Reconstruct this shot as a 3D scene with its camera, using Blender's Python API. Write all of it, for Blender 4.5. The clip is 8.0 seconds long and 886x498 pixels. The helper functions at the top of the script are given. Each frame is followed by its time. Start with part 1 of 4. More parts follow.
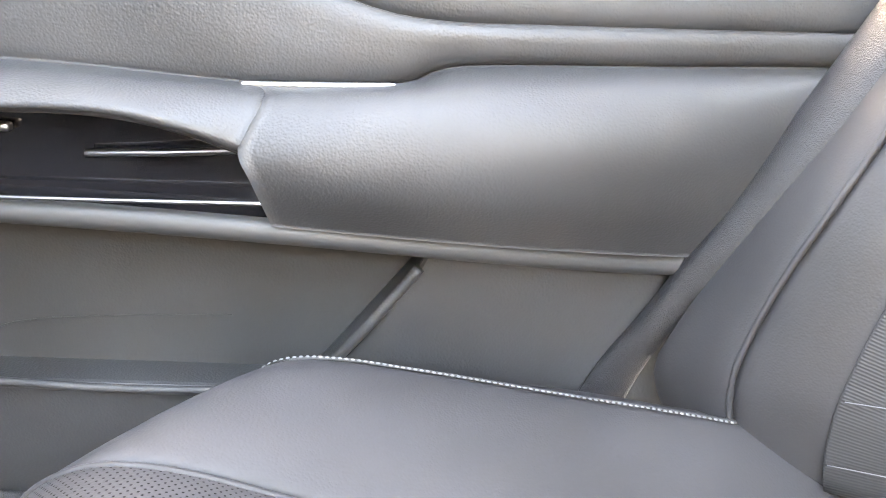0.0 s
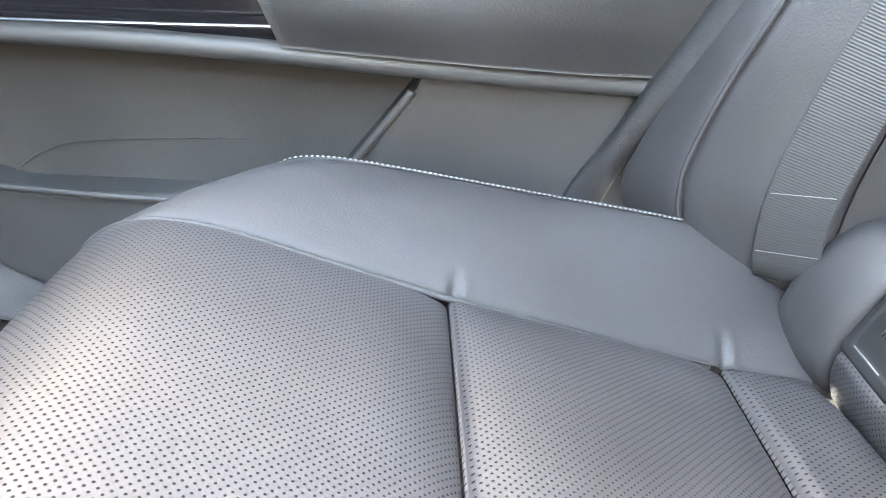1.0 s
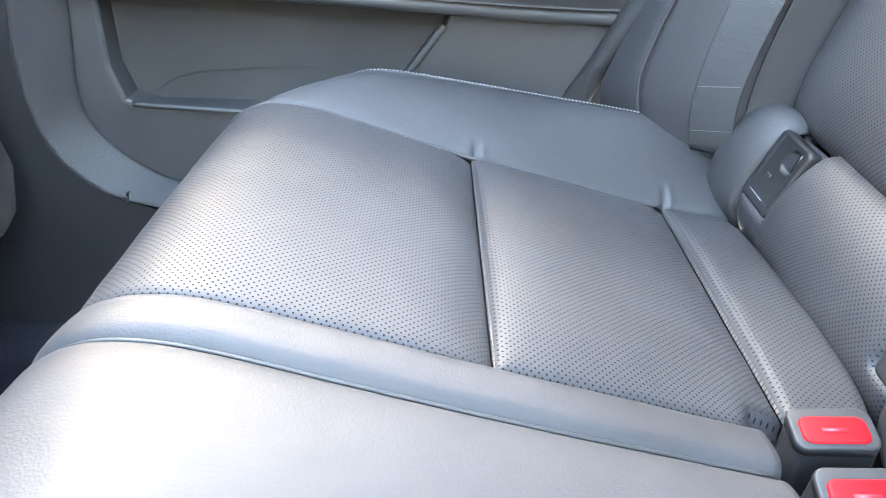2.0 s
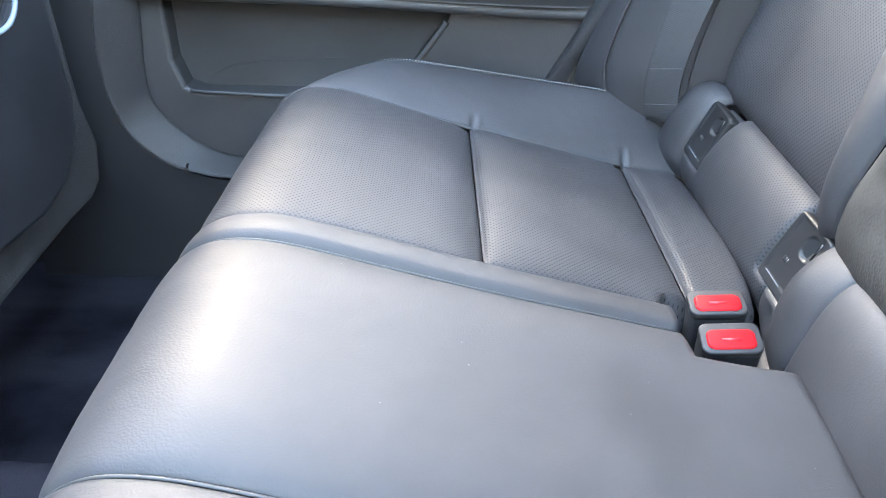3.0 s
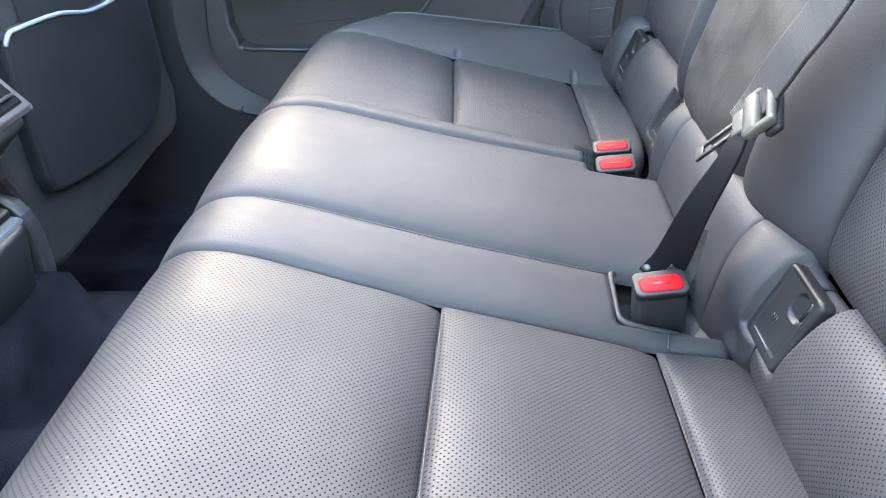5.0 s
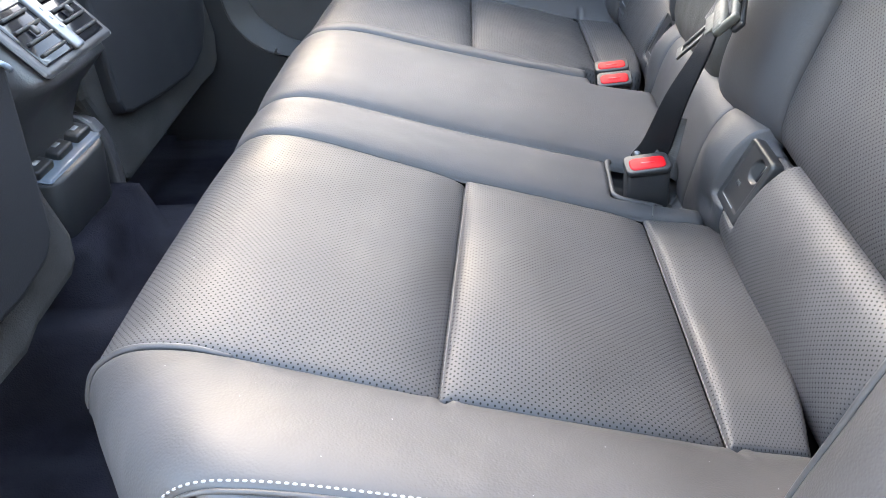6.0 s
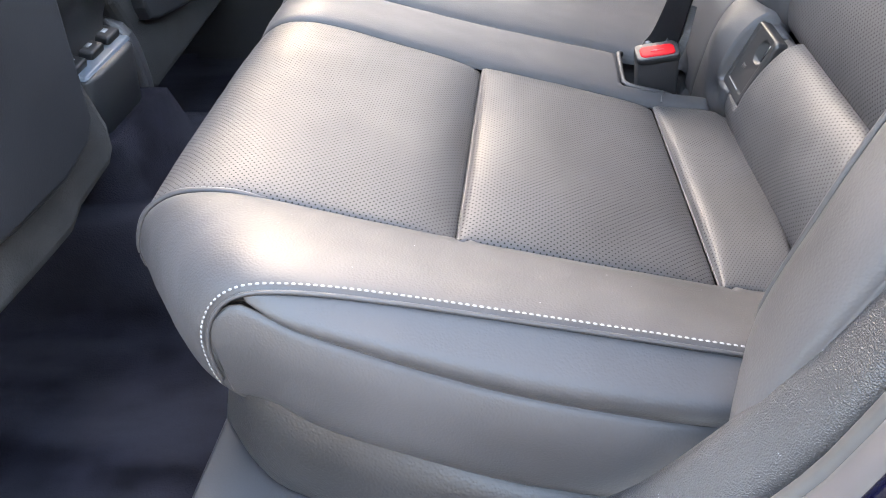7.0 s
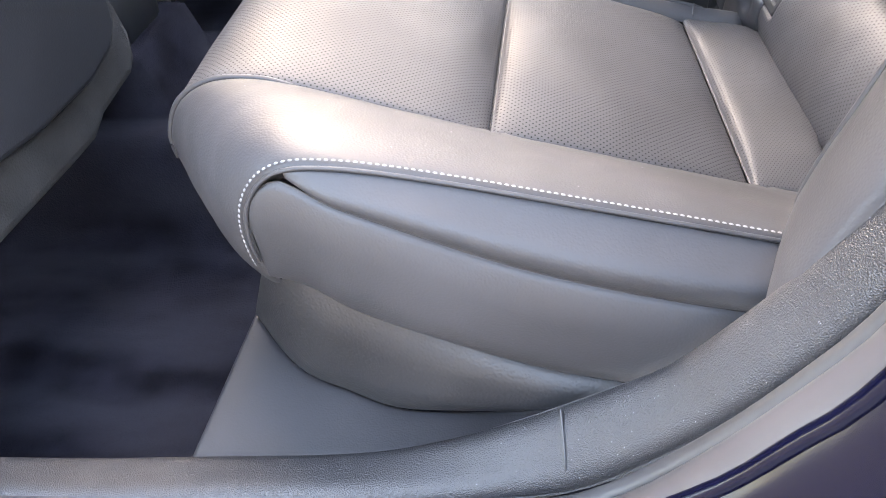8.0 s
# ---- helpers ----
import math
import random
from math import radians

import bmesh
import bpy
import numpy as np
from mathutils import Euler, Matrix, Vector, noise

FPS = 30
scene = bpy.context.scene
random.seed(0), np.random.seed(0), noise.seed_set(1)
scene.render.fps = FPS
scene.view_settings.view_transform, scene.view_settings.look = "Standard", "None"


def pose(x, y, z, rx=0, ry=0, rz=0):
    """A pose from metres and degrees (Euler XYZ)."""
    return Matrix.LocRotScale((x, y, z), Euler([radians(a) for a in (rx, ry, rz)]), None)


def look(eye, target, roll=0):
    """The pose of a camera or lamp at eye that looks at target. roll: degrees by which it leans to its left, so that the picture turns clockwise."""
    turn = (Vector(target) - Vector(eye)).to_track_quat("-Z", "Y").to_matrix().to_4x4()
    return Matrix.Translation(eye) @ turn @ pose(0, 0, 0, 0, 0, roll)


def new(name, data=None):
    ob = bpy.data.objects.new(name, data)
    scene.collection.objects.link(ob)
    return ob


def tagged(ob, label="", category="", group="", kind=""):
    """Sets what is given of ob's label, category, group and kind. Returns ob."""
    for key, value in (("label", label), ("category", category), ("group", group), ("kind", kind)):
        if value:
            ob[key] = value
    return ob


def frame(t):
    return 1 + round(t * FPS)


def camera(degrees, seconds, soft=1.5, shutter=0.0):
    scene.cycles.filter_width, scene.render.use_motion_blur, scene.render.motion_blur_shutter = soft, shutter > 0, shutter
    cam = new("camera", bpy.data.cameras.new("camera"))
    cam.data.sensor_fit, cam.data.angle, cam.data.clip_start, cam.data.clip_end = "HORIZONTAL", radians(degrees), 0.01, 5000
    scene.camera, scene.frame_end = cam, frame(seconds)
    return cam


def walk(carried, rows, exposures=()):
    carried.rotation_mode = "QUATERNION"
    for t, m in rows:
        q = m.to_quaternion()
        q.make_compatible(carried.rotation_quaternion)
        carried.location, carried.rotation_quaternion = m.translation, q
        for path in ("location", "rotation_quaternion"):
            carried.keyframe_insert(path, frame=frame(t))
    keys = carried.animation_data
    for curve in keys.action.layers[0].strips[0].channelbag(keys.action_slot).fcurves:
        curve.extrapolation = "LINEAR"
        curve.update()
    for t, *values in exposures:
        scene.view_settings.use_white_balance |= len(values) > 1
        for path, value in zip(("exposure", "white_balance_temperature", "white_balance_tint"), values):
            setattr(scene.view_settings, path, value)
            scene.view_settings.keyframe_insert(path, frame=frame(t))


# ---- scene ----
cam = camera(62.0, 8.0, soft=1.0)
PATH = [
    (0, (0.185, 0.198, 0.623), (0.327, 2.061, -0.092), 4.3),
    (0.4, (0.206, 0.169, 0.618), (0.303, 1.975, -0.237), 4.3),
    (0.5, (0.215, 0.16, 0.609), (0.286, 1.958, -0.264), 3.6),
    (1, (0.218, 0.099, 0.6), (0.284, 1.844, -0.375), 3.6),
    (1.5, (0.218, -0.009, 0.607), (0.271, 1.704, -0.425), 3.3),
    (1.7, (0.221, -0.071, 0.614), (0.212, 1.644, -0.414), 2.1),
    (2.8, (0.213, -0.299, 0.676), (0.208, 1.412, -0.36), 0.7),
    (3, (0.222, -0.337, 0.688), (0.194, 1.361, -0.37), 0.6),
    (3.5, (0.231, -0.434, 0.692), (0.196, 1.275, -0.346), -0.1),
    (4, (0.252, -0.509, 0.699), (0.207, 1.198, -0.342), -0.7),
    (4.5, (0.275, -0.571, 0.708), (0.208, 1.134, -0.335), -1.3),
    (5, (0.284, -0.678, 0.703), (0.171, 1.022, -0.343), -2.7),
    (5.2, (0.278, -0.721, 0.703), (0.16, 0.979, -0.344), -2.9),
    (6.3, (0.281, -0.866, 0.701), (0.115, 0.762, -0.449), -4.3),
    (6.5, (0.286, -0.88, 0.697), (0.109, 0.731, -0.476), -4.6),
    (7, (0.281, -0.914, 0.675), (0.086, 0.649, -0.557), -4.9),
    (7.5, (0.274, -0.931, 0.656), (0.07, 0.584, -0.632), -4.6),
    (7.8, (0.267, -0.938, 0.652), (0.059, 0.547, -0.671), -4.7),
    (8, (0.262, -0.942, 0.646), (0.054, 0.533, -0.689), -4.4),
]
EXPOSURE = [(0.0, 7.72, 12400, 14), (1.5, 7.55, 9400, 4), (3.0, 6.88, 8300, 4), (4.5, 6.52, 8250, 6), (6.5, 6.18, 9200, 8), (8.0, 6.20, 9500, 14)]
walk(cam, [(t, look(eye, target, roll)) for t, eye, target, roll in PATH], EXPOSURE)

# ---- world, sun, large lights ----
world = bpy.data.worlds.new("sky")
world.use_nodes = True
scene.world = world
_n = world.node_tree.nodes
_sky = _n.new("ShaderNodeTexSky")
_sky.sky_type = "NISHITA"
_sky.sun_disc = False
_sky.sun_elevation = radians(37)
_sky.sun_rotation = radians(345)
_n["Background"].inputs["Strength"].default_value = 0.15
world.node_tree.links.new(_sky.outputs["Color"], _n["Background"].inputs["Color"])
sun = new("sun", bpy.data.lights.new("sun", "SUN"))
sun.data.energy, sun.data.angle, sun.data.color = 0.0075, radians(64), (1.0, 0.97, 0.92)
sun.matrix_world = look((-1.7, 6.4, 5.0), (0, 0, 0))


# ---- materials ----
def material(name, color, rough=0.5, metal=0.0, grain=0.0, grain_scale=900.0, stain=0.15, stain_scale=9.0, spec=0.5, coat=0.0, deep=0.0006):
    """A surface with fine relief and a slow drift of tone."""
    m = bpy.data.materials.new(name)
    m.use_nodes = True
    nt = m.node_tree
    b = nt.nodes["Principled BSDF"]
    b.inputs["Roughness"].default_value, b.inputs["Metallic"].default_value = rough, metal
    b.inputs["Specular IOR Level"].default_value = spec
    b.inputs["Coat Weight"].default_value = coat
    tc = nt.nodes.new("ShaderNodeTexCoord")
    slow = nt.nodes.new("ShaderNodeTexNoise")
    slow.inputs["Scale"].default_value, slow.inputs["Detail"].default_value = stain_scale, 4
    nt.links.new(tc.outputs["Object"], slow.inputs["Vector"])
    mix = nt.nodes.new("ShaderNodeMix")
    mix.data_type = "RGBA"
    mix.inputs[6].default_value = (*[c * (1 - stain) for c in color], 1)
    mix.inputs[7].default_value = (*[min(1, c * (1 + stain)) for c in color], 1)
    spread = nt.nodes.new("ShaderNodeMapRange")
    spread.inputs["From Min"].default_value, spread.inputs["From Max"].default_value = 0.33, 0.67
    nt.links.new(slow.outputs["Fac"], spread.inputs["Value"])
    nt.links.new(spread.outputs[0], mix.inputs[0])
    nt.links.new(mix.outputs[2], b.inputs["Base Color"])
    rr = nt.nodes.new("ShaderNodeMapRange")
    rr.inputs["To Min"].default_value, rr.inputs["To Max"].default_value = rough * 0.88, min(1, rough * 1.12)
    nt.links.new(spread.outputs[0], rr.inputs["Value"])
    nt.links.new(rr.outputs[0], b.inputs["Roughness"])
    if grain:
        v = nt.nodes.new("ShaderNodeTexVoronoi")
        v.feature = "SMOOTH_F1"
        v.inputs["Scale"].default_value = grain_scale
        nt.links.new(tc.outputs["Object"], v.inputs["Vector"])
        bump = nt.nodes.new("ShaderNodeBump")
        bump.inputs["Strength"].default_value, bump.inputs["Distance"].default_value = grain, deep
        nt.links.new(v.outputs["Distance"], bump.inputs["Height"])
        nt.links.new(bump.outputs[0], b.inputs["Normal"])
    return m


def perforate(m, pitch=0.0033, hole=0.13):
    """Rows of small staggered holes, laid out in metres along the panel."""
    nt = m.node_tree
    b = nt.nodes["Principled BSDF"]
    uv = nt.nodes.new("ShaderNodeUVMap")
    uv.uv_map = "metres"

    def op(kind, a, bb=None):
        n = nt.nodes.new("ShaderNodeMath")
        n.operation = kind
        for k, s in enumerate((a, bb)):
            if s is None:
                continue
            if isinstance(s, (int, float)):
                n.inputs[k].default_value = s
            else:
                nt.links.new(s, n.inputs[k])
        return n.outputs[0]

    sep = nt.nodes.new("ShaderNodeSeparateXYZ")
    nt.links.new(uv.outputs[0], sep.inputs[0])
    u, v = op("MULTIPLY", sep.outputs[0], 1 / pitch), op("MULTIPLY", sep.outputs[1], 1 / pitch)
    p, q = op("ADD", u, v), op("SUBTRACT", u, v)
    dp, dq = op("SUBTRACT", op("FRACT", op("MULTIPLY", p, 0.7071)), 0.5), op("SUBTRACT", op("FRACT", op("MULTIPLY", q, 0.7071)), 0.5)
    r = op("SQRT", op("ADD", op("MULTIPLY", dp, dp), op("MULTIPLY", dq, dq)))
    mr = nt.nodes.new("ShaderNodeMapRange")
    mr.interpolation_type = "SMOOTHSTEP"
    mr.inputs["From Min"].default_value, mr.inputs["From Max"].default_value = hole, hole + 0.12
    nt.links.new(r, mr.inputs["Value"])
    old = b.inputs["Base Color"].links[0].from_socket
    mix = nt.nodes.new("ShaderNodeMix")
    mix.data_type = "RGBA"
    mix.inputs[6].default_value = (0.008, 0.008, 0.009, 1)
    nt.links.new(mr.outputs[0], mix.inputs[0])
    nt.links.new(old, mix.inputs[7])
    nt.links.new(mix.outputs[2], b.inputs["Base Color"])
    spec = nt.nodes.new("ShaderNodeMapRange")
    spec.inputs["To Min"].default_value = 0.04
    spec.inputs["To Max"].default_value = b.inputs["Specular IOR Level"].default_value
    nt.links.new(mr.outputs[0], spec.inputs[0])
    nt.links.new(spec.outputs[0], b.inputs["Specular IOR Level"])
    bump = nt.nodes.new("ShaderNodeBump")
    bump.inputs["Strength"].default_value, bump.inputs["Distance"].default_value = 0.4, 0.0006
    nt.links.new(mr.outputs[0], bump.inputs["Height"])
    if b.inputs["Normal"].links:
        nt.links.new(b.inputs["Normal"].links[0].from_socket, bump.inputs["Normal"])
    nt.links.new(bump.outputs[0], b.inputs["Normal"])
    return m


LEATHER = (0.0225, 0.0218, 0.0242)
worn_leather = material("worn_leather", (0.026, 0.0245, 0.0225), 0.6, grain=0.5, grain_scale=420, stain=0.35, stain_scale=22, spec=0.35)
leather = material("black_leather", LEATHER, 0.59, grain=0.25, grain_scale=700, stain=0.22, spec=0.45)
perforated = perforate(material("perforated_leather", LEATHER, 0.59, grain=0.2, grain_scale=700, stain=0.18, spec=0.45))
trim_plastic = material("grained_trim", (0.012, 0.0118, 0.0138), 0.5, grain=0.95, grain_scale=1250, deep=0.0006)
dark_plastic = material("dark_plastic", (0.012, 0.012, 0.014), 0.5, grain=0.2)
soft_door = material("soft_door_skin", (0.030, 0.030, 0.032), 0.52, grain=0.4, grain_scale=600)
gloss_black = material("gloss_black", (0.008, 0.008, 0.01), 0.1)
carpet = material("carpet", (0.0062, 0.0062, 0.0092), 0.95, grain=1.0, grain_scale=500, stain=0.5, stain_scale=17, spec=0.03)
_nt = carpet.node_tree
_map = _nt.nodes.new("ShaderNodeMapping")
_map.inputs["Scale"].default_value, _map.inputs["Rotation"].default_value = (1.6, 5.5, 3.0), (0, 0, radians(-52))
_nt.links.new(_nt.nodes["Texture Coordinate"].outputs["Object"], _map.inputs["Vector"])
_brush = _nt.nodes.new("ShaderNodeTexNoise")
_brush.inputs["Scale"].default_value, _brush.inputs["Detail"].default_value = 2.2, 5
_nt.links.new(_map.outputs[0], _brush.inputs["Vector"])
_ramp = _nt.nodes.new("ShaderNodeMapRange")
_ramp.inputs["From Min"].default_value, _ramp.inputs["From Max"].default_value = 0.42, 0.66
_nt.links.new(_brush.outputs["Fac"], _ramp.inputs["Value"])
_pile = _nt.nodes.new("ShaderNodeMix")
_pile.data_type = "RGBA"
_pile.inputs[7].default_value = (0.0145, 0.0147, 0.0195, 1)
_nt.links.new(_ramp.outputs[0], _pile.inputs[0])
_nt.links.new(_nt.nodes["Principled BSDF"].inputs["Base Color"].links[0].from_socket, _pile.inputs[6])
_nt.links.new(_pile.outputs[2], _nt.nodes["Principled BSDF"].inputs["Base Color"])
felt = material("felt_trim", (0.028, 0.0275, 0.029), 0.9, grain=0.8, grain_scale=600, spec=0.2, stain=0.3, stain_scale=25)
red_plastic = material("red_button", (0.34, 0.002, 0.006), 0.5, stain=0.05, spec=0.15)
chrome = material("satin_chrome", (0.40, 0.40, 0.41), 0.28, metal=1.0, stain=0.05)
thread = material("pale_thread", (0.15, 0.15, 0.15), 0.7)
webbing_mat = material("belt_webbing", (0.021, 0.021, 0.023), 0.6, grain=0.6, grain_scale=900)
_nt = webbing_mat.node_tree
_uv = _nt.nodes.new("ShaderNodeUVMap")
_uv.uv_map = "metres"
_wave = _nt.nodes.new("ShaderNodeTexWave")
_wave.wave_type, _wave.bands_direction = "BANDS", "X"
_wave.inputs["Scale"].default_value, _wave.inputs["Distortion"].default_value = 150.0, 0.6
_nt.links.new(_uv.outputs[0], _wave.inputs["Vector"])
_rib = _nt.nodes.new("ShaderNodeBump")
_rib.inputs["Strength"].default_value, _rib.inputs["Distance"].default_value = 0.35, 0.0006
_nt.links.new(_wave.outputs["Fac"], _rib.inputs["Height"])
_nt.links.new(_rib.outputs[0], _nt.nodes["Principled BSDF"].inputs["Normal"])
_shade = _nt.nodes.new("ShaderNodeMix")
_shade.data_type = "RGBA"
_shade.inputs[6].default_value, _shade.inputs[7].default_value = (0.015, 0.015, 0.0165, 1), (0.024, 0.024, 0.026, 1)
_nt.links.new(_wave.outputs["Fac"], _shade.inputs[0])
_nt.links.new(_shade.outputs[2], _nt.nodes["Principled BSDF"].inputs["Base Color"])
buckle_rim = material("buckle_rim", (0.016, 0.016, 0.018), 0.45, spec=0.3, stain=0.2, stain_scale=80)
rubber = material("rubber_seal", (0.02, 0.02, 0.022), 0.55)
paint = material("dark_blue_paint", (0.0010, 0.0012, 0.0060), 0.22, stain=0.05, spec=0.12)
headliner = material("headliner", (0.60, 0.55, 0.46), 0.9, stain=0.05)
base_plastic = material("base_plastic", (0.0065, 0.0065, 0.0079), 0.55, grain=0.5, grain_scale=500)
kick_plastic = material("kick_plastic", (0.011, 0.0108, 0.0130), 0.52, grain=0.2, grain_scale=800)
panel_plastic = material("seat_back_plastic", (0.013, 0.0135, 0.0165), 0.6, grain=0.3, grain_scale=700, spec=0.2)
door_dark = material("door_pocket_skin", (0.034, 0.034, 0.035), 0.65, grain=0.4, grain_scale=600, spec=0.3)
grey_plastic = material("grey_plastic", (0.022, 0.022, 0.025), 0.4)
grey_print = material("grey_print", (0.13, 0.13, 0.14), 0.6)
white_print = material("white_print", (0.28, 0.29, 0.31), 0.6, stain=0.05)
dark_red = material("dark_red_print", (0.45, 0.01, 0.02), 0.5)
webbing_black = material("black_webbing", (0.0055, 0.0055, 0.0065), 0.7, grain=0.4, grain_scale=900, spec=0.12)
tongue_plastic = material("worn_pale_plastic", (0.040, 0.038, 0.032), 0.6, grain=0.4, grain_scale=300, stain=0.3, stain_scale=60)
pale_piping = material("pale_piping", (0.16, 0.20, 0.25), 0.5)
console_skin = material("console_skin", (0.035, 0.033, 0.036), 0.42, grain=0.3, grain_scale=600)
cover_plastic = material("cover_plastic", (0.012, 0.012, 0.013), 0.42, stain=0.15, spec=0.3)
worn_steel = material("worn_steel", (0.09, 0.09, 0.093), 0.45, metal=1.0, grain=0.3, grain_scale=300)
plain_door = material("plain_door_skin", (0.036, 0.036, 0.038), 0.55, stain=0.06)
silver = material("silver_paint", (0.20, 0.21, 0.23), 0.35, metal=0.6)
switch_blue = material("switch_plate", (0.07, 0.09, 0.115), 0.4)
step_grey = material("step_strip", (0.036, 0.035, 0.039), 0.42, stain=0.1)
thin_glass = bpy.data.materials.new("thin_glass")
thin_glass.use_nodes = True
_clear = thin_glass.node_tree.nodes.new("ShaderNodeBsdfTransparent")
_clear.inputs["Color"].default_value = (0.78, 0.78, 0.78, 1)
thin_glass.node_tree.links.new(_clear.outputs[0], thin_glass.node_tree.nodes["Material Output"].inputs["Surface"])
tinted_glass = thin_glass.copy()
tinted_glass.name = "tinted_glass"
tinted_glass.node_tree.nodes["Transparent BSDF"].inputs["Color"].default_value = (0.40, 0.41, 0.43, 1)
blocker_skin = material("blocker_skin", (0.12, 0.115, 0.11), 0.9)
asphalt = material("asphalt", (0.20, 0.19, 0.185), 0.9, grain=1.0, grain_scale=120)


# ---- shape helpers ----
def mesh_object(name, verts, faces, mat, uvs=None, smooth=True):
    me = bpy.data.meshes.new(name)
    me.from_pydata([tuple(v) for v in verts], [], faces)
    if uvs is not None:
        layer = me.uv_layers.new(name="metres")
        for loop in me.loops:
            layer.data[loop.index].uv = uvs[loop.vertex_index]
    me.materials.append(mat)
    for p in me.polygons:
        p.use_smooth = smooth
    me.update()
    return new(name, me)


def under(ob, parent, label=""):
    if parent is not None:
        ob.parent = parent
    return tagged(ob, label)


def part(name, bm, mat, parent, label="", smooth=True):
    me = bpy.data.meshes.new(name)
    bmesh.ops.recalc_face_normals(bm, faces=bm.faces)
    bm.to_mesh(me)
    bm.free()
    me.materials.append(mat)
    for p in me.polygons:
        p.use_smooth = smooth
    return under(new(name, me), parent, label)


def thing(name, label, category, group="", kind="", at=(0, 0, 0)):
    ob = new(name)
    ob.empty_display_size = 0.02
    ob.location = at
    return tagged(ob, label, category, group, kind)


def curve(*pts):
    """A smooth line through points, by its length from 0 to 1."""
    pts = [Vector(p) for p in pts]
    ext = [2 * pts[0] - pts[1]] + pts + [2 * pts[-1] - pts[-2]]
    fine = []
    for i in range(1, len(ext) - 2):
        p0, p1, p2, p3 = ext[i - 1:i + 3]
        for k in range(16):
            s = k / 16
            fine.append(0.5 * (2 * p1 + (p2 - p0) * s + (2 * p0 - 5 * p1 + 4 * p2 - p3) * s * s + (3 * p1 - p0 - 3 * p2 + p3) * s ** 3))
    fine.append(pts[-1])
    a = np.array([tuple(p) for p in fine])
    d = np.r_[0, np.cumsum(np.linalg.norm(np.diff(a, axis=0), axis=1))]
    length = d[-1]

    def f(t, a=a, d=d, length=length):
        return Vector([float(np.interp(t * length, d, a[:, k])) for k in range(3)])

    f.length = length
    return f


def cut(f, a, b):
    g = lambda t: f(a + (b - a) * t)
    g.length = f.length * abs(b - a)
    return g


def mirrored(f):
    g = lambda t: Vector((f(t).x, -f(t).y, f(t).z))
    g.length = f.length
    return g


def rows_at(n, length, edge):
    """Steps from 0 to 1, closer together at the ends."""
    e = min(edge / max(length, 1e-6), 0.3)
    ends = [0, 0.12 * e, 0.35 * e, 0.65 * e, e]
    mid = [e + (1 - 2 * e) * k / n for k in range(1, n)]
    return ends + mid + [1 - s for s in reversed(ends)]


def normal_on(fa, fb, u, v, face):
    """The outward direction of the sheet between two lines."""
    e = 0.004
    du = fa(min(1, u + e)).lerp(fb(min(1, u + e)), v) - fa(max(0, u - e)).lerp(fb(max(0, u - e)), v)
    dv = fb(u) - fa(u)
    n = du.cross(dv)
    if n.length < 1e-12:
        return Vector(face).normalized()
    return n.normalized()


def panel(name, fa, fb, mat, parent, face=(0, 0, 1), puff=0.008, dip=0.006, edge=0.014, nu=24, nv=14, skirt=0.012, label="", sag=None, wrinkle=0.0006, power=3, crown=None, rear=None):
    """A padded panel stretched between two lines; its rims roll down into the seams."""
    width = sum((fa(t) - fb(t)).length for t in (0.1, 0.5, 0.9)) / 3
    us, vs = rows_at(nu, fa.length, edge), rows_at(nv, width, edge)
    sign = 1 if normal_on(fa, fb, 0.6, 0.5, face).dot(Vector(face)) > 0 else -1
    verts, uvs, normals = [], [], []
    nU, nV = len(us), len(vs)
    for u in us:
        A, B = fa(u), fb(u)
        for v in vs:
            n = normal_on(fa, fb, u, v, face) * sign
            h = puff * (0.2 + 0.8 * max(0.0, min(1.0, A.lerp(B, v).x / 0.08))) * (1 - abs(2 * u - 1) ** (power * 3)) * (1 - abs(2 * v - 1) ** power)
            if crown:
                h += crown[0] * math.sin(math.pi * u ** crown[1]) * (1 - abs(2 * v - 1) ** 4)
            k = min(1, u * fa.length / edge, 1 if rear else (1 - u) * fa.length / edge, min(v, 1 - v) * width / edge)
            if rear:
                q = min(1, (1 - u) * fa.length / rear[0])
                h -= rear[1] * (1 - math.sqrt(max(0, 1 - (1 - q) ** 2)))
            h -= dip * (1 - math.sqrt(max(0, 1 - (1 - k) ** 2)))
            p = A.lerp(B, v)
            h += wrinkle * (noise.noise(p * 22) + 0.5 * noise.noise(p * 60)) * k
            if sag:
                h += sag(p, u, v)
            verts.append(p + n * h)
            normals.append(n)
            uvs.append((u * fa.length, v * width))
    faces = []
    for i in range(nU - 1):
        for j in range(nV - 1):
            q = (i * nV + j, (i + 1) * nV + j, (i + 1) * nV + j + 1, i * nV + j + 1)
            faces.append(q if sign > 0 else q[::-1])
    loop = [i * nV for i in range(nU)] + [(nU - 1) * nV + j for j in range(1, nV)] + [i * nV + nV - 1 for i in range(nU - 2, -1, -1)] + [j for j in range(nV - 2, 0, -1)]
    start = len(verts)
    for k in loop:
        verts.append(verts[k] - normals[k] * skirt)
        uvs.append(uvs[k])
    m = len(loop)
    for k in range(m):
        q = (loop[k], start + k, start + (k + 1) % m, loop[(k + 1) % m])
        faces.append(q[::-1] if sign > 0 else q)
    return under(mesh_object(name, verts, faces, mat, uvs), parent, label)


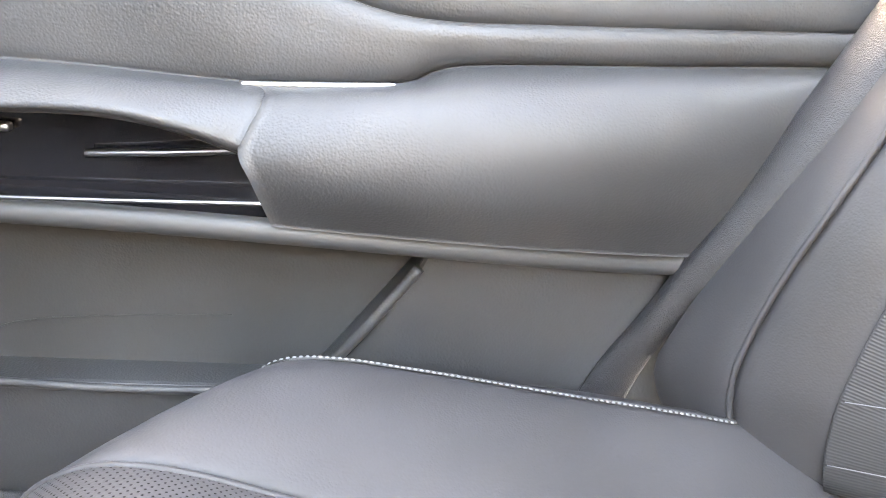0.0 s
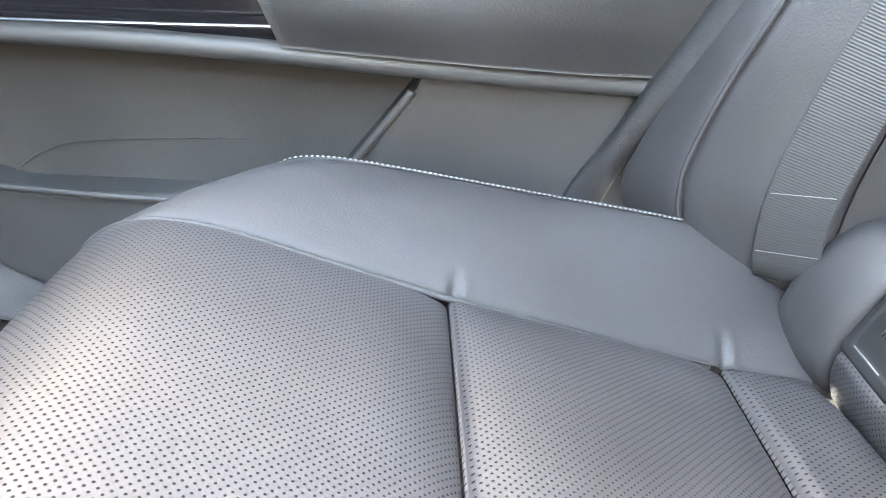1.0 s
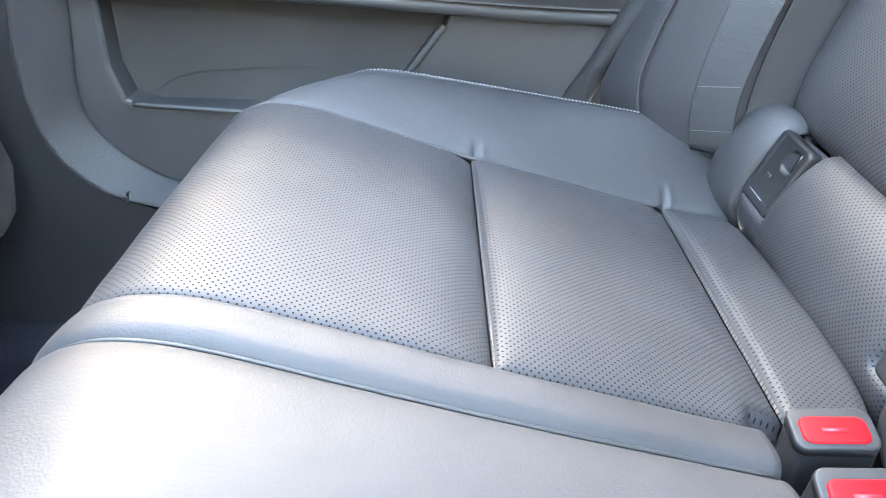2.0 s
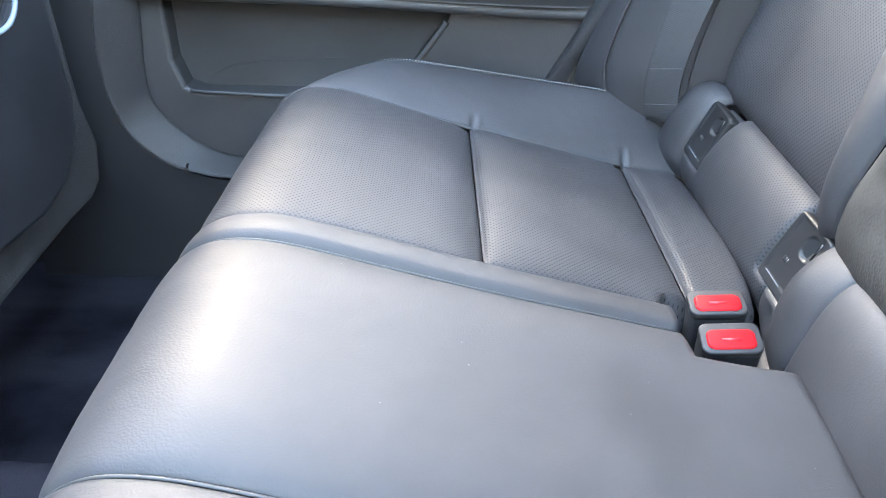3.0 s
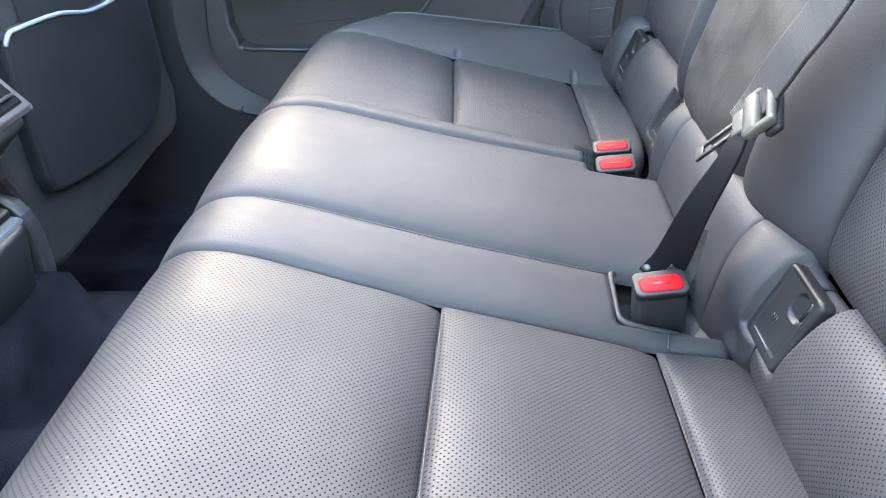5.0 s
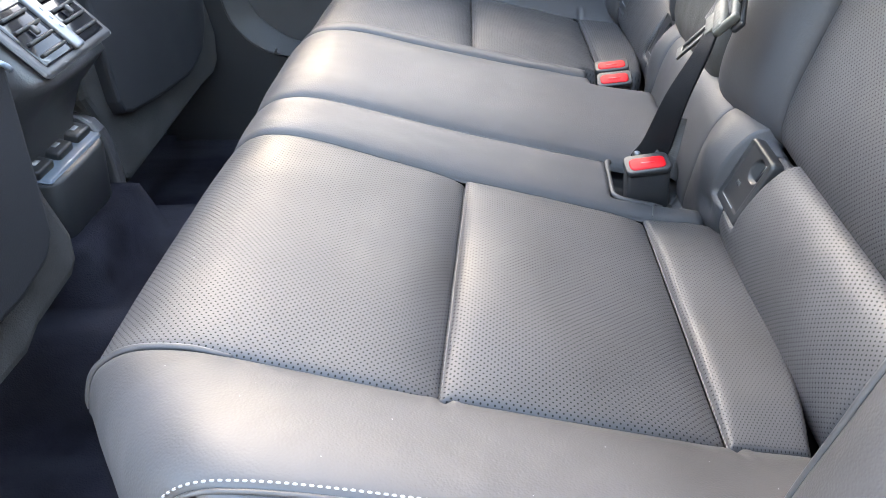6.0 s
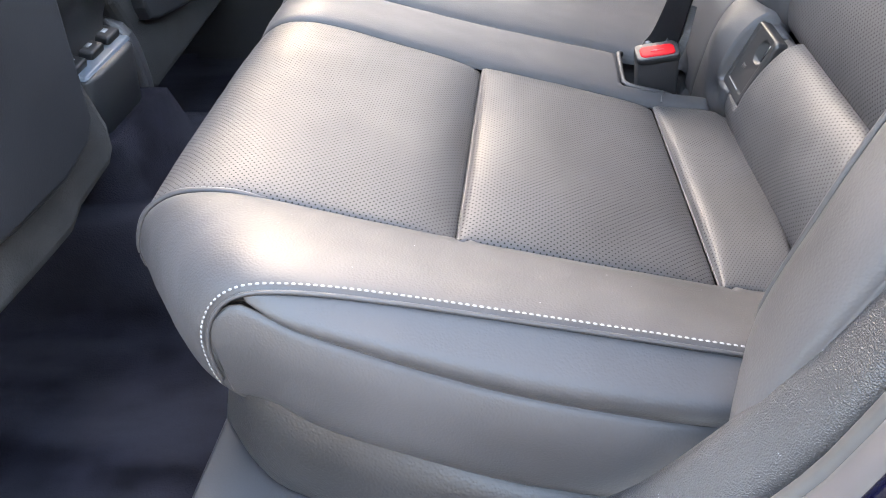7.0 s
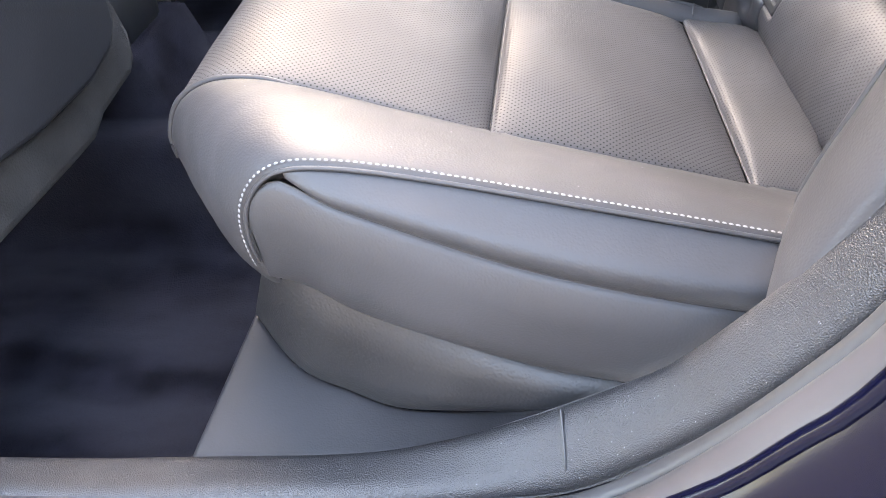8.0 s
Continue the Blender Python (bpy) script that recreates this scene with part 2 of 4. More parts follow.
def skin(name, curves, mat, parent, face, nu=40, nv=24, skirt=0.012, label="", wrinkle=0.0003):
    """A smooth sheet laid over several lines, with a rolled-in rim."""
    grid = []
    for i in range(nu + 1):
        across = curve(*[c(i / nu) for c in curves])
        grid.append([across(j / nv) for j in range(nv + 1)])
    mid = (grid[nu // 2 + 1][nv // 2] - grid[nu // 2][nv // 2]).cross(grid[nu // 2][nv // 2 + 1] - grid[nu // 2][nv // 2])
    sign = 1 if mid.dot(Vector(face)) > 0 else -1
    verts, normals, faces = [], [], []
    for i in range(nu + 1):
        for j in range(nv + 1):
            a = grid[min(i + 1, nu)][j] - grid[max(i - 1, 0)][j]
            b = grid[i][min(j + 1, nv)] - grid[i][max(j - 1, 0)]
            n = a.cross(b).normalized() * sign
            p = grid[i][j]
            verts.append(p + n * wrinkle * noise.noise(p * 25))
            normals.append(n)
    w = nv + 1
    for i in range(nu):
        for j in range(nv):
            q = (i * w + j, (i + 1) * w + j, (i + 1) * w + j + 1, i * w + j + 1)
            faces.append(q if sign > 0 else q[::-1])
    loop = [i * w for i in range(nu + 1)] + [nu * w + j for j in range(1, w)] + [i * w + nv for i in range(nu - 1, -1, -1)] + [j for j in range(nv - 1, 0, -1)]
    for depth in (0.15, 0.5, 1.0):
        start = len(verts)
        for k in loop:
            verts.append(verts[k] - normals[k] * skirt * depth)
            normals.append(normals[k])
        m = len(loop)
        for k in range(m):
            q = (loop[k], start + k, start + (k + 1) % m, loop[(k + 1) % m])
            faces.append(q[::-1] if sign > 0 else q)
        loop = list(range(start, start + m))
    return under(mesh_object(name, verts, faces, mat), parent, label)


def stitches(fa, fb, v, face, parent, u0, u1, pitch=0.0047, lift=0.001, mat=None, width=0.0008, fill=0.64):
    """A row of short threads along a panel's rim, in one mesh."""
    sign = 1 if normal_on(fa, fb, 0.6, 0.5, face).dot(Vector(face)) > 0 else -1
    n = max(2, int(fa.length * (u1 - u0) / pitch))
    verts, faces = [], []
    for k in range(n):
        a, b = u0 + (u1 - u0) * (k + 0.1) / n, u0 + (u1 - u0) * (k + 0.1 + fill) / n
        pa, pb = fa(a).lerp(fb(a), v), fa(b).lerp(fb(b), v)
        nn = normal_on(fa, fb, a, v, face) * sign
        d = (pb - pa).normalized()
        s = nn.cross(d)
        start = len(verts)
        for q, w in ((pa, 0.5), (pa.lerp(pb, 0.25), 1), (pa.lerp(pb, 0.75), 1), (pb, 0.5)):
            for x, y in ((-1, 0), (-0.5, 0.8), (0.5, 0.8), (1, 0)):
                verts.append(q + s * x * width * w + nn * (lift + y * width * 1.2 * w))
        for i in range(3):
            for j in range(3):
                faces.append((start + i * 4 + j, start + i * 4 + j + 1, start + i * 4 + 5 + j, start + i * 4 + 4 + j))
    ob = mesh_object("stitching", verts, faces, mat or thread)
    return tagged(under(ob, parent, "pale contrast stitching"), kind="stuff")


def strip(name, fa, fb, mat, parent, face, n=40, label="", thick=0.01):
    return panel(name, fa, fb, mat, parent, face=face, puff=0.002, dip=0.003, edge=0.006, nu=n, nv=6, skirt=thick, label=label, wrinkle=0.0002)


def tube(name, f, radius, mat, parent, label="", n=40, sides=8, squash=1.0, up=(0, 0, 1)):
    """A rod along a line."""
    verts, faces = [], []
    for i in range(n + 1):
        p = f(i / n)
        d = (f(min(1, i / n + 0.01)) - f(max(0, i / n - 0.01))).normalized()
        a = d.cross(Vector(up)).normalized()
        b = a.cross(d)
        for k in range(sides):
            th = 2 * math.pi * k / sides
            verts.append(p + a * radius * math.cos(th) + b * radius * squash * math.sin(th))
    for i in range(n):
        for k in range(sides):
            faces.append((i * sides + k, i * sides + (k + 1) % sides, (i + 1) * sides + (k + 1) % sides, (i + 1) * sides + k))
    faces += [tuple(range(sides))[::-1], tuple(n * sides + k for k in range(sides))]
    return under(mesh_object(name, verts, faces, mat), parent, label)


def box_bm(size, bevel=0.003, seg=3, at=(0, 0, 0), rot=None, taper=0.0):
    bm = bmesh.new()
    bmesh.ops.create_cube(bm, size=1)
    for v in bm.verts:
        k = 1 - taper * (v.co.z + 0.5)
        v.co = Vector((v.co.x * size[0] * k, v.co.y * size[1] * k, v.co.z * size[2]))
    if bevel:
        bmesh.ops.bevel(bm, geom=bm.edges, offset=bevel, segments=seg, profile=0.5, affect="EDGES")
    if rot is not None:
        bmesh.ops.transform(bm, matrix=rot, verts=bm.verts)
    bmesh.ops.translate(bm, vec=Vector(at), verts=bm.verts)
    return bm


def slab(name, outline, axis, a, b, mat, parent, label="", bevel=0.004, holes=()):
    """A plate: an outline in the two other axes, from a to b along the axis."""
    bm = bmesh.new()

    def at(p, h):
        return (h, p[0], p[1]) if axis == "x" else (p[0], h, p[1]) if axis == "y" else (p[0], p[1], h)

    lo = [bm.verts.new(at(p, a)) for p in outline]
    hi = [bm.verts.new(at(p, b)) for p in outline]
    n = len(outline)
    bm.faces.new(lo)
    bm.faces.new(hi[::-1])
    for k in range(n):
        bm.faces.new((lo[k], lo[(k + 1) % n], hi[(k + 1) % n], hi[k]))
    bmesh.ops.recalc_face_normals(bm, faces=bm.faces)
    if bevel:
        rims = [e for e in bm.edges if len({tuple(v.co)[("x", "y", "z").index(axis)] for v in e.verts}) == 1]
        bmesh.ops.bevel(bm, geom=rims, offset=bevel, segments=3, profile=0.5, affect="EDGES")
    return part(name, bm, mat, parent, label, smooth=False)


def at_y(pts, y):
    return curve(*[(x, y, z) for x, z in pts])


# ---- rear bench cushion ----
PROFILE = [(0.08, 0.18), (0.036, 0.25), (0.010, 0.305), (0.0015, 0.345), (0.0065, 0.367), (0.019, 0.386), (0.042, 0.3995), (0.07, 0.402), (0.105, 0.396), (0.17, 0.377), (0.24, 0.357), (0.32, 0.337), (0.425, 0.312), (0.485, 0.303), (0.53, 0.29)]
rear_bench = thing("rear_bench_seat", "wide black leather rear bench with perforated inserts and bolsters", "car seat")
bench = slab("cushion", [(0.09, 0.12), (0.05, 0.25), (0.045, 0.345), (0.09, 0.352), (0.24, 0.31), (0.40, 0.26), (0.53, 0.25), (0.53, 0.12)], "y", -0.49, 0.49, base_plastic, rear_bench, bevel=0.01)


def profile_at(y, front=0.0, middle=0.0, rear=0.0):
    """The cushion's section at y, worn down or raised at the nose, the middle and the rear."""
    return curve(*[(x, y, z + float(np.interp(x, (0.05, 0.22, 0.42), (front, middle, rear)))) for x, z in PROFILE])


def split_at(f, x):
    """Where along the line, past the nose, it reaches x."""
    for k in range(2001):
        p = f(k / 2000)
        if p.z > 0.29 and p.x >= x and k > 500:
            return k / 2000
    return 1.0


def well(p, u, v):
    """The pits out of which the buckles stand."""
    if p.y < 0:
        x0, x1, y0, y1 = 0.400, 0.492, -0.159, -0.094
    else:
        x0, x1, y0, y1 = 0.405, 0.492, 0.092, 0.182
    e = 0.007
    k = min(p.x - x0, x1 - p.x, p.y - y0, y1 - p.y)
    k = max(0.0, min(1.0, k / e + 0.5))
    b = max(0.0, min(1.0, (p.x - (0.4775 if -0.12 < p.y < 0.13 else 0.488)) / 0.012))
    return -0.042 * k * k * (3 - 2 * k) - 0.014 * b * b


def lift(p, u, v):
    """The rearmost roll rises towards the backrest."""
    return 0.007 * u * min(1.0, 8 * min(v, 1 - v)) + (well(p, u, v) if p.y > 0 else 0.0)


def pucker(p, u, v):
    """Short creases where cross seams run into the bolster."""
    h = 0.0
    for x, reach in ((0.243, 0.022), (0.432, 0.026)):
        d = abs(p.y) - 0.50
        if 0 <= d < reach:
            h -= 0.0042 * math.exp(-((p.x - x) / 0.0032) ** 2) * (1 - d / reach)
            h += 0.0016 * math.exp(-((p.x - x - 0.0062) / 0.0035) ** 2) * (1 - d / reach)
            h += 0.0006 * math.exp(-((p.x - x + 0.008) / 0.005) ** 2) * (1 - d / reach)
    return h


def overhang(p, u, v):
    """The padding settles towards the lower seam and swells out over it."""
    return 0.009 * min(1.0, 4 * u) * math.sin(math.pi * v ** 2.0)


UP = (-0.2, 0, 1)
MID_NEAR, MID_FAR = profile_at(-0.092, 0.0, -0.001, -0.004), profile_at(0.128, 0.003, 0.007, 0.010)
for s in (-1, 1):
    inner = profile_at(-0.18, -0.001, -0.010, -0.018) if s < 0 else profile_at(0.172, -0.002, 0.003, 0.001)
    outer = profile_at(-0.50, 0, 0, 0) if s < 0 else profile_at(0.50, -0.012, -0.015, -0.017)
    for name, x0, x1, puff, swell, roll_off in (("front_insert", None, 0.24, 0.007, None, (0.05, 0.008)), ("rear_insert", 0.24, 0.43, 0.004, (0.008, 0.6), (0.05, 0.007)), ("bite_roll", 0.43, 0.4875, 0.006, None, (0.012, 0.014))):
        a0, b0 = (0, 0) if x0 is None else (split_at(inner, x0), split_at(outer, x0))
        a0 = a0 if x0 is None else split_at(inner, x0 + (0.009 if x0 < 0.3 else 0))
        a1, b1 = split_at(inner, x1 + (0.009 if x1 < 0.3 else 0)), split_at(outer, x1)
        panel(name, cut(inner, a0, a1), cut(outer, b0, b1), perforated, bench, UP, puff=puff, nu=60 if x0 is None else 30, nv=34, dip=0.005, edge=0.006 if x1 > 0.45 else 0.009, sag=(lift if x1 > 0.45 else well if s > 0 else None), crown=swell, rear=roll_off)
    drop = 0.0 if s < 0 else 0.020
    # outer bolster, from the insert's seam to the stitched line along the side
    stitch = curve((0.135, s * 0.545, 0.19), (0.116, s * 0.572, 0.25), (0.099, s * 0.605, 0.313), (0.094, s * 0.61, 0.355), (0.102, s * 0.61, 0.385 - 0.8 * drop), (0.122, s * 0.61, 0.404 - drop), (0.155, s * 0.61, 0.407 - drop), (0.21, s * 0.6095, 0.399 - 0.9 * drop), (0.31, s * 0.608, 0.3775 - 0.5 * drop), (0.405, s * 0.6085, 0.358 - 0.2 * drop), (0.53, s * 0.608, 0.331))
    panel("outer_bolster", outer, stitch, leather, bench, UP, puff=0.009 if s < 0 else 0.005, nu=260, nv=34, edge=0.007, dip=0.003, sag=pucker)
    stitches(outer, stitch, 0.976, UP, bench, 0.235, 0.825, lift=0.0023)
    OUT = (0, s, 0.3)
    # welt where the insert meets the bolster over the nose
    e0 = next(k / 400 for k in range(400) if outer(k / 400).z > 0.335)
    e1 = split_at(outer, 0.11 if s < 0 else 0.42)
    rim = curve(*[outer(e0 + (e1 - e0) * k / 24) + Vector((-0.0006, -s * 0.0028, -0.0012 if k < 20 else -0.0012 - 0.0006 * (k - 20))) for k in range(25)])
    tube("welt", rim, 0.0023, leather, bench, n=60)

    def inset(f, deep, out, a=0.0, b=1.0, n=26):
        """The line moved into the side's outline by deep, and outwards by out."""
        pts = []
        for k in range(n + 1):
            t = a + (b - a) * k / n
            e = f(min(1, t + 0.01)) - f(max(0, t - 0.01))
            e = Vector((e.z, 0, -e.x)).normalized()
            pts.append(f(t) + e * deep + Vector((0, s * out, 0)))
        return curve(*pts)

    tube("piping", inset(stitch, 0.0010, 0.0012, 0.245, 0.86), 0.0014, leather, bench, n=90)
    first = next(k / 300 for k in range(60, 300) if stitch(k / 300).x > 0.124)
    upper = inset(stitch, 0.0020, 0.0010, first, 0.88)
    tip = upper(0)
    seam = curve(tip + Vector((0.001, 0, -0.003)), (0.15, s * 0.6205, 0.388 - drop), (0.18, s * 0.626, 0.379 - drop), (0.256, s * 0.632, 0.353 - 0.5 * drop), (0.322, s * 0.6355, 0.337), (0.39, s * 0.637, 0.325), (0.48, s * 0.637, 0.315))
    panel("side_wedge", upper, seam, leather, bench, OUT, puff=0.003, dip=0.002, nu=50, nv=26, edge=0.004, sag=overhang, wrinkle=0.0003)
    side_top = curve((0.0968, s * 0.611, 0.366 - 0.8 * drop), (0.1025, s * 0.611, 0.384 - 0.9 * drop), (0.118, s * 0.6125, 0.3965 - drop), (0.128, s * 0.6145, 0.3955 - drop), (0.15, s * 0.6205, 0.3868 - drop), (0.18, s * 0.626, 0.3778 - drop), (0.256, s * 0.632, 0.3518 - 0.5 * drop), (0.322, s * 0.6355, 0.3358), (0.39, s * 0.637, 0.3238), (0.48, s * 0.637, 0.3138))
    lower = curve((0.0975, s * 0.6075, 0.316), (0.125, s * 0.612, 0.312), (0.16, s * 0.624, 0.301), (0.217, s * 0.631, 0.283), (0.27, s * 0.635, 0.267), (0.322, s * 0.638, 0.258), (0.39, s * 0.640, 0.25), (0.48, s * 0.636, 0.25))
    panel("side_panel", side_top, lower, leather, bench, OUT, puff=0.008, dip=0.0025, nu=50, nv=18, edge=0.004, wrinkle=0.0003)
    # dark base under the cushion's side
    top = curve((0.100, s * 0.598, 0.345), (0.125, s * 0.606, 0.322), (0.16, s * 0.616, 0.305), (0.217, s * 0.622, 0.285), (0.27, s * 0.626, 0.268), (0.322, s * 0.630, 0.26), (0.48, s * 0.630, 0.255))
    base = curve((0.040, s * 0.535, 0.20), (0.093, s * 0.590, 0.20), (0.135, s * 0.613, 0.205), (0.178, s * 0.630, 0.208), (0.235, s * 0.638, 0.22), (0.48, s * 0.64, 0.23))
    panel("seat_base", top, base, base_plastic, bench, OUT, puff=0.012, nu=40, nv=14, edge=0.006, dip=0.002)
    # strips beside the middle seat
    side_in = MID_NEAR if s < 0 else MID_FAR
    panel("centre_bolster", side_in, inner, leather, bench, UP, puff=0.006, nu=150, nv=34, sag=well, edge=0.008)
panel("centre_seat", MID_NEAR, MID_FAR, leather, bench, UP, puff=0.012, nu=150, nv=60, sag=well, edge=0.010, power=4)
for f in (MID_NEAR, MID_FAR):
    a, b = next(k / 400 for k in range(400) if f(k / 400).z > 0.33), split_at(f, 0.395)
    tube("seam_line", curve(*[f(a + (b - a) * k / 30) + Vector((0.0015, 0, -0.0022)) for k in range(31)]), 0.0013, rubber, bench, n=70)
front_low = panel("front_base", curve((0.06, -0.56, 0.21), (0.06, 0.56, 0.21)), curve((0.10, -0.56, 0.10), (0.10, 0.56, 0.10)), base_plastic, bench, (-1, 0, 0), nu=20, nv=6)
tagged(front_low, "dark plastic base")

tube("well_lip", curve((0.452, -0.160, 0.292), (0.44, -0.1605, 0.2965), (0.412, -0.160, 0.3035), (0.403, -0.156, 0.306), (0.4005, -0.146, 0.3075), (0.401, -0.10, 0.3145), (0.405, -0.094, 0.314)), 0.0030, leather, bench, "raised leather lip round the buckle well", n=50)

tube("end_seam", curve((0.4415, -0.166, 0.3010), (0.4400, -0.173, 0.3015), (0.4375, -0.186, 0.2975)), 0.0009, rubber, bench, n=12)

rng = random.Random(11)
verts, faces = [], []
tops = [o for o in bench.children if o.name.split(".")[0] in ("centre_seat", "outer_bolster", "front_insert", "centre_bolster") and o.data.vertices[len(o.data.vertices) // 2].co.y < 0.12]
for k in range(90):
    me = rng.choice(tops).data
    face = me.polygons[rng.randrange(len(me.polygons))]
    if face.center.z < 0.31 or face.normal.z < 0.75:
        continue
    q, n, r = face.center + face.normal * 0.0003, face.normal, rng.uniform(0.00025, 0.0007)
    e = n.orthogonal().normalized()
    e = (e * math.cos(k) + n.cross(e) * math.sin(k))
    g = n.cross(e)
    n0 = len(verts)
    verts += [q - e * r * rng.uniform(1, 2.4), q + g * r * 0.5, q + e * r, q - g * r * 0.5, q + n * r * 0.6]
    faces += [(n0 + i, n0 + (i + 1) % 4, n0 + 4) for i in range(4)]
lint = mesh_object("lint", verts, faces, grey_print)
tagged(lint, "pale lint specks on the black leather cushions", "lint", kind="stuff")

# ---- rear backrest ----
back = slab("backrest", [(0.56, 0.14), (0.56, 0.30), (0.61, 0.36), (0.65, 0.50), (0.70, 0.66), (0.745, 0.90), (0.80, 0.90), (0.80, 0.14)], "y", -0.62, 0.62, base_plastic, rear_bench, bevel=0.01)
FWD = (-1, 0, 0.3)
ROLL = [(0.506, 0.276), (0.4985, 0.294), (0.4965, 0.309), (0.5005, 0.330), (0.509, 0.350), (0.521, 0.369), (0.534, 0.381), (0.548, 0.383), (0.562, 0.374)]
ROLL_MIDDLE = [(0.483, 0.268), (0.486, 0.292), (0.491, 0.320), (0.498, 0.348), (0.507, 0.370), (0.520, 0.384), (0.538, 0.386), (0.556, 0.376)]
COVERS = (-0.2125, 0.199, 0.462)


def pocket(p, u, v):
    """Hollows in the lower roll, in which the anchor covers lie."""
    k = max(max(0.0, min(1.0, (0.033 - abs(p.y - c)) / 0.006 + 0.5)) for c in COVERS)
    return -0.010 * k * max(0.0, min(1.0, (p.z - 0.318) / 0.006))


def corner_tuck(p, u, v):
    """Leather drawn in towards the corner beside the cover."""
    d = math.hypot(abs(p.y) - 0.176, p.z - 0.306)
    return pocket(p, u, v) + 0.007 * math.exp(-((abs(p.y) - 0.150) / 0.020) ** 2 - ((p.z - 0.352) / 0.026) ** 2) - 0.007 * math.exp(-(d / 0.012) ** 2)


# sections of the backrest: seat insert, swelling wing, fold-down armrest
REST = [(0.562, 0.366), (0.549, 0.379), (0.545, 0.396), (0.550, 0.43), (0.562, 0.47), (0.584, 0.54), (0.62, 0.66), (0.67, 0.82), (0.70, 0.92)]
WING = [(0.552, 0.366), (0.528, 0.378), (0.520, 0.396), (0.522, 0.43), (0.532, 0.47), (0.552, 0.54), (0.590, 0.66), (0.645, 0.82), (0.68, 0.92)]
ARM = [(0.552, 0.370), (0.530, 0.380), (0.522, 0.398), (0.523, 0.43), (0.534, 0.47), (0.554, 0.54), (0.592, 0.66), (0.645, 0.82), (0.68, 0.92)]


def leaning(pts, y0, y1):
    """A section whose y drifts from y0 at its foot to y1 at its head."""
    return curve(*[(x, y0 + (y1 - y0) * max(0.0, min(1.0, (z - 0.39) / 0.15)), z) for x, z in pts])


BOLSTER = [(0.527, 0.30), (0.513, 0.335), (0.508, 0.38), (0.515, 0.44), (0.533, 0.51), (0.572, 0.63), (0.63, 0.78), (0.68, 0.92)]
for s in (-1, 1):
    panel("lower_roll", at_y(ROLL, s * 0.205), at_y(ROLL, s * 0.492), perforated, back, FWD, puff=0.003, nu=40, nv=90, edge=0.008, sag=pocket)
    panel("roll_end", at_y(ROLL, s * 0.492), at_y([(x - 0.012, z) for x, z in ROLL], s * 0.555), leather, back, FWD, puff=0.008, nu=30, nv=16, edge=0.007)
    panel("roll_gore", at_y(ROLL_MIDDLE, s * 0.118), at_y(ROLL, s * 0.205), leather, back, FWD, puff=0.004, dip=0.0028, nu=50, nv=40, edge=0.006, sag=corner_tuck)
    seam_in, seam_out = (leaning(WING, -0.060, -0.075), leaning(REST, -0.187, -0.180)) if s < 0 else (leaning(WING, 0.180, 0.172), leaning(REST, 0.206, 0.262))
    panel("back_wing", seam_in, seam_out, leather, back, FWD, puff=0.010, nu=44, nv=18, edge=0.008, dip=0.008, crown=(0.006, 0.5))
    panel("back_insert", seam_out, at_y(REST, s * 0.535), perforated, back, FWD, puff=0.006, nu=44, nv=34, edge=0.008, dip=0.004)
    dy = 0.612 if s > 0 else 0.604
    ridge = curve((0.438, s * (dy - 0.012), 0.30), (0.422, s * (dy - 0.002), 0.345), (0.416, s * dy, 0.385), (0.430, s * dy, 0.445), (0.451, s * (dy - 0.004), 0.505), (0.50, s * 0.602, 0.63), (0.57, s * 0.595, 0.78), (0.64, s * 0.58, 0.92))
    panel("back_bolster", at_y(BOLSTER, s * 0.548), ridge, leather, back, FWD, puff=0.009, nu=44, nv=18, edge=0.006)
    panel("bolster_return", at_y(BOLSTER, s * 0.548), at_y([(0.60, 0.30), (0.60, 0.335), (0.60, 0.38), (0.61, 0.44), (0.63, 0.51), (0.66, 0.63), (0.70, 0.78), (0.74, 0.92)], s * 0.538), leather, back, (0, -s, 0), puff=0.0, dip=0.0, nu=30, nv=6, edge=0.006)
    oy = 0.0 if s > 0 else 0.005
    outer_edge = curve(*[(x, s * (y - oy), z) for x, y, z in ((0.408, 0.672, 0.30), (0.388, 0.682, 0.345), (0.397, 0.680, 0.385), (0.420, 0.676, 0.44), (0.450, 0.672, 0.505), (0.515, 0.665, 0.63), (0.595, 0.655, 0.78), (0.665, 0.645, 0.92))])
    panel("bolster_side", ridge, outer_edge, leather, back, (-1, s * 0.6, 0.3), puff=0.006, nu=44, nv=14, edge=0.005)
    tube("ridge_piping", curve(*[ridge(0.06 + 0.8 * k / 20) + Vector((-0.0008, s * 0.001, 0)) for k in range(21)]), 0.0022, leather, back, n=60)
panel("roll_middle", at_y(ROLL_MIDDLE, -0.118), at_y(ROLL_MIDDLE, 0.118), leather, back, FWD, puff=0.004, dip=0.0028, nu=40, nv=30, edge=0.006)
panel("folding_armrest", leaning(ARM, -0.056, -0.070), leaning(ARM, 0.178, 0.170), worn_leather, back, FWD, puff=0.008, nu=60, nv=40, edge=0.024, dip=0.018, power=6, label="worn leather fold-down armrest", wrinkle=0.0012)


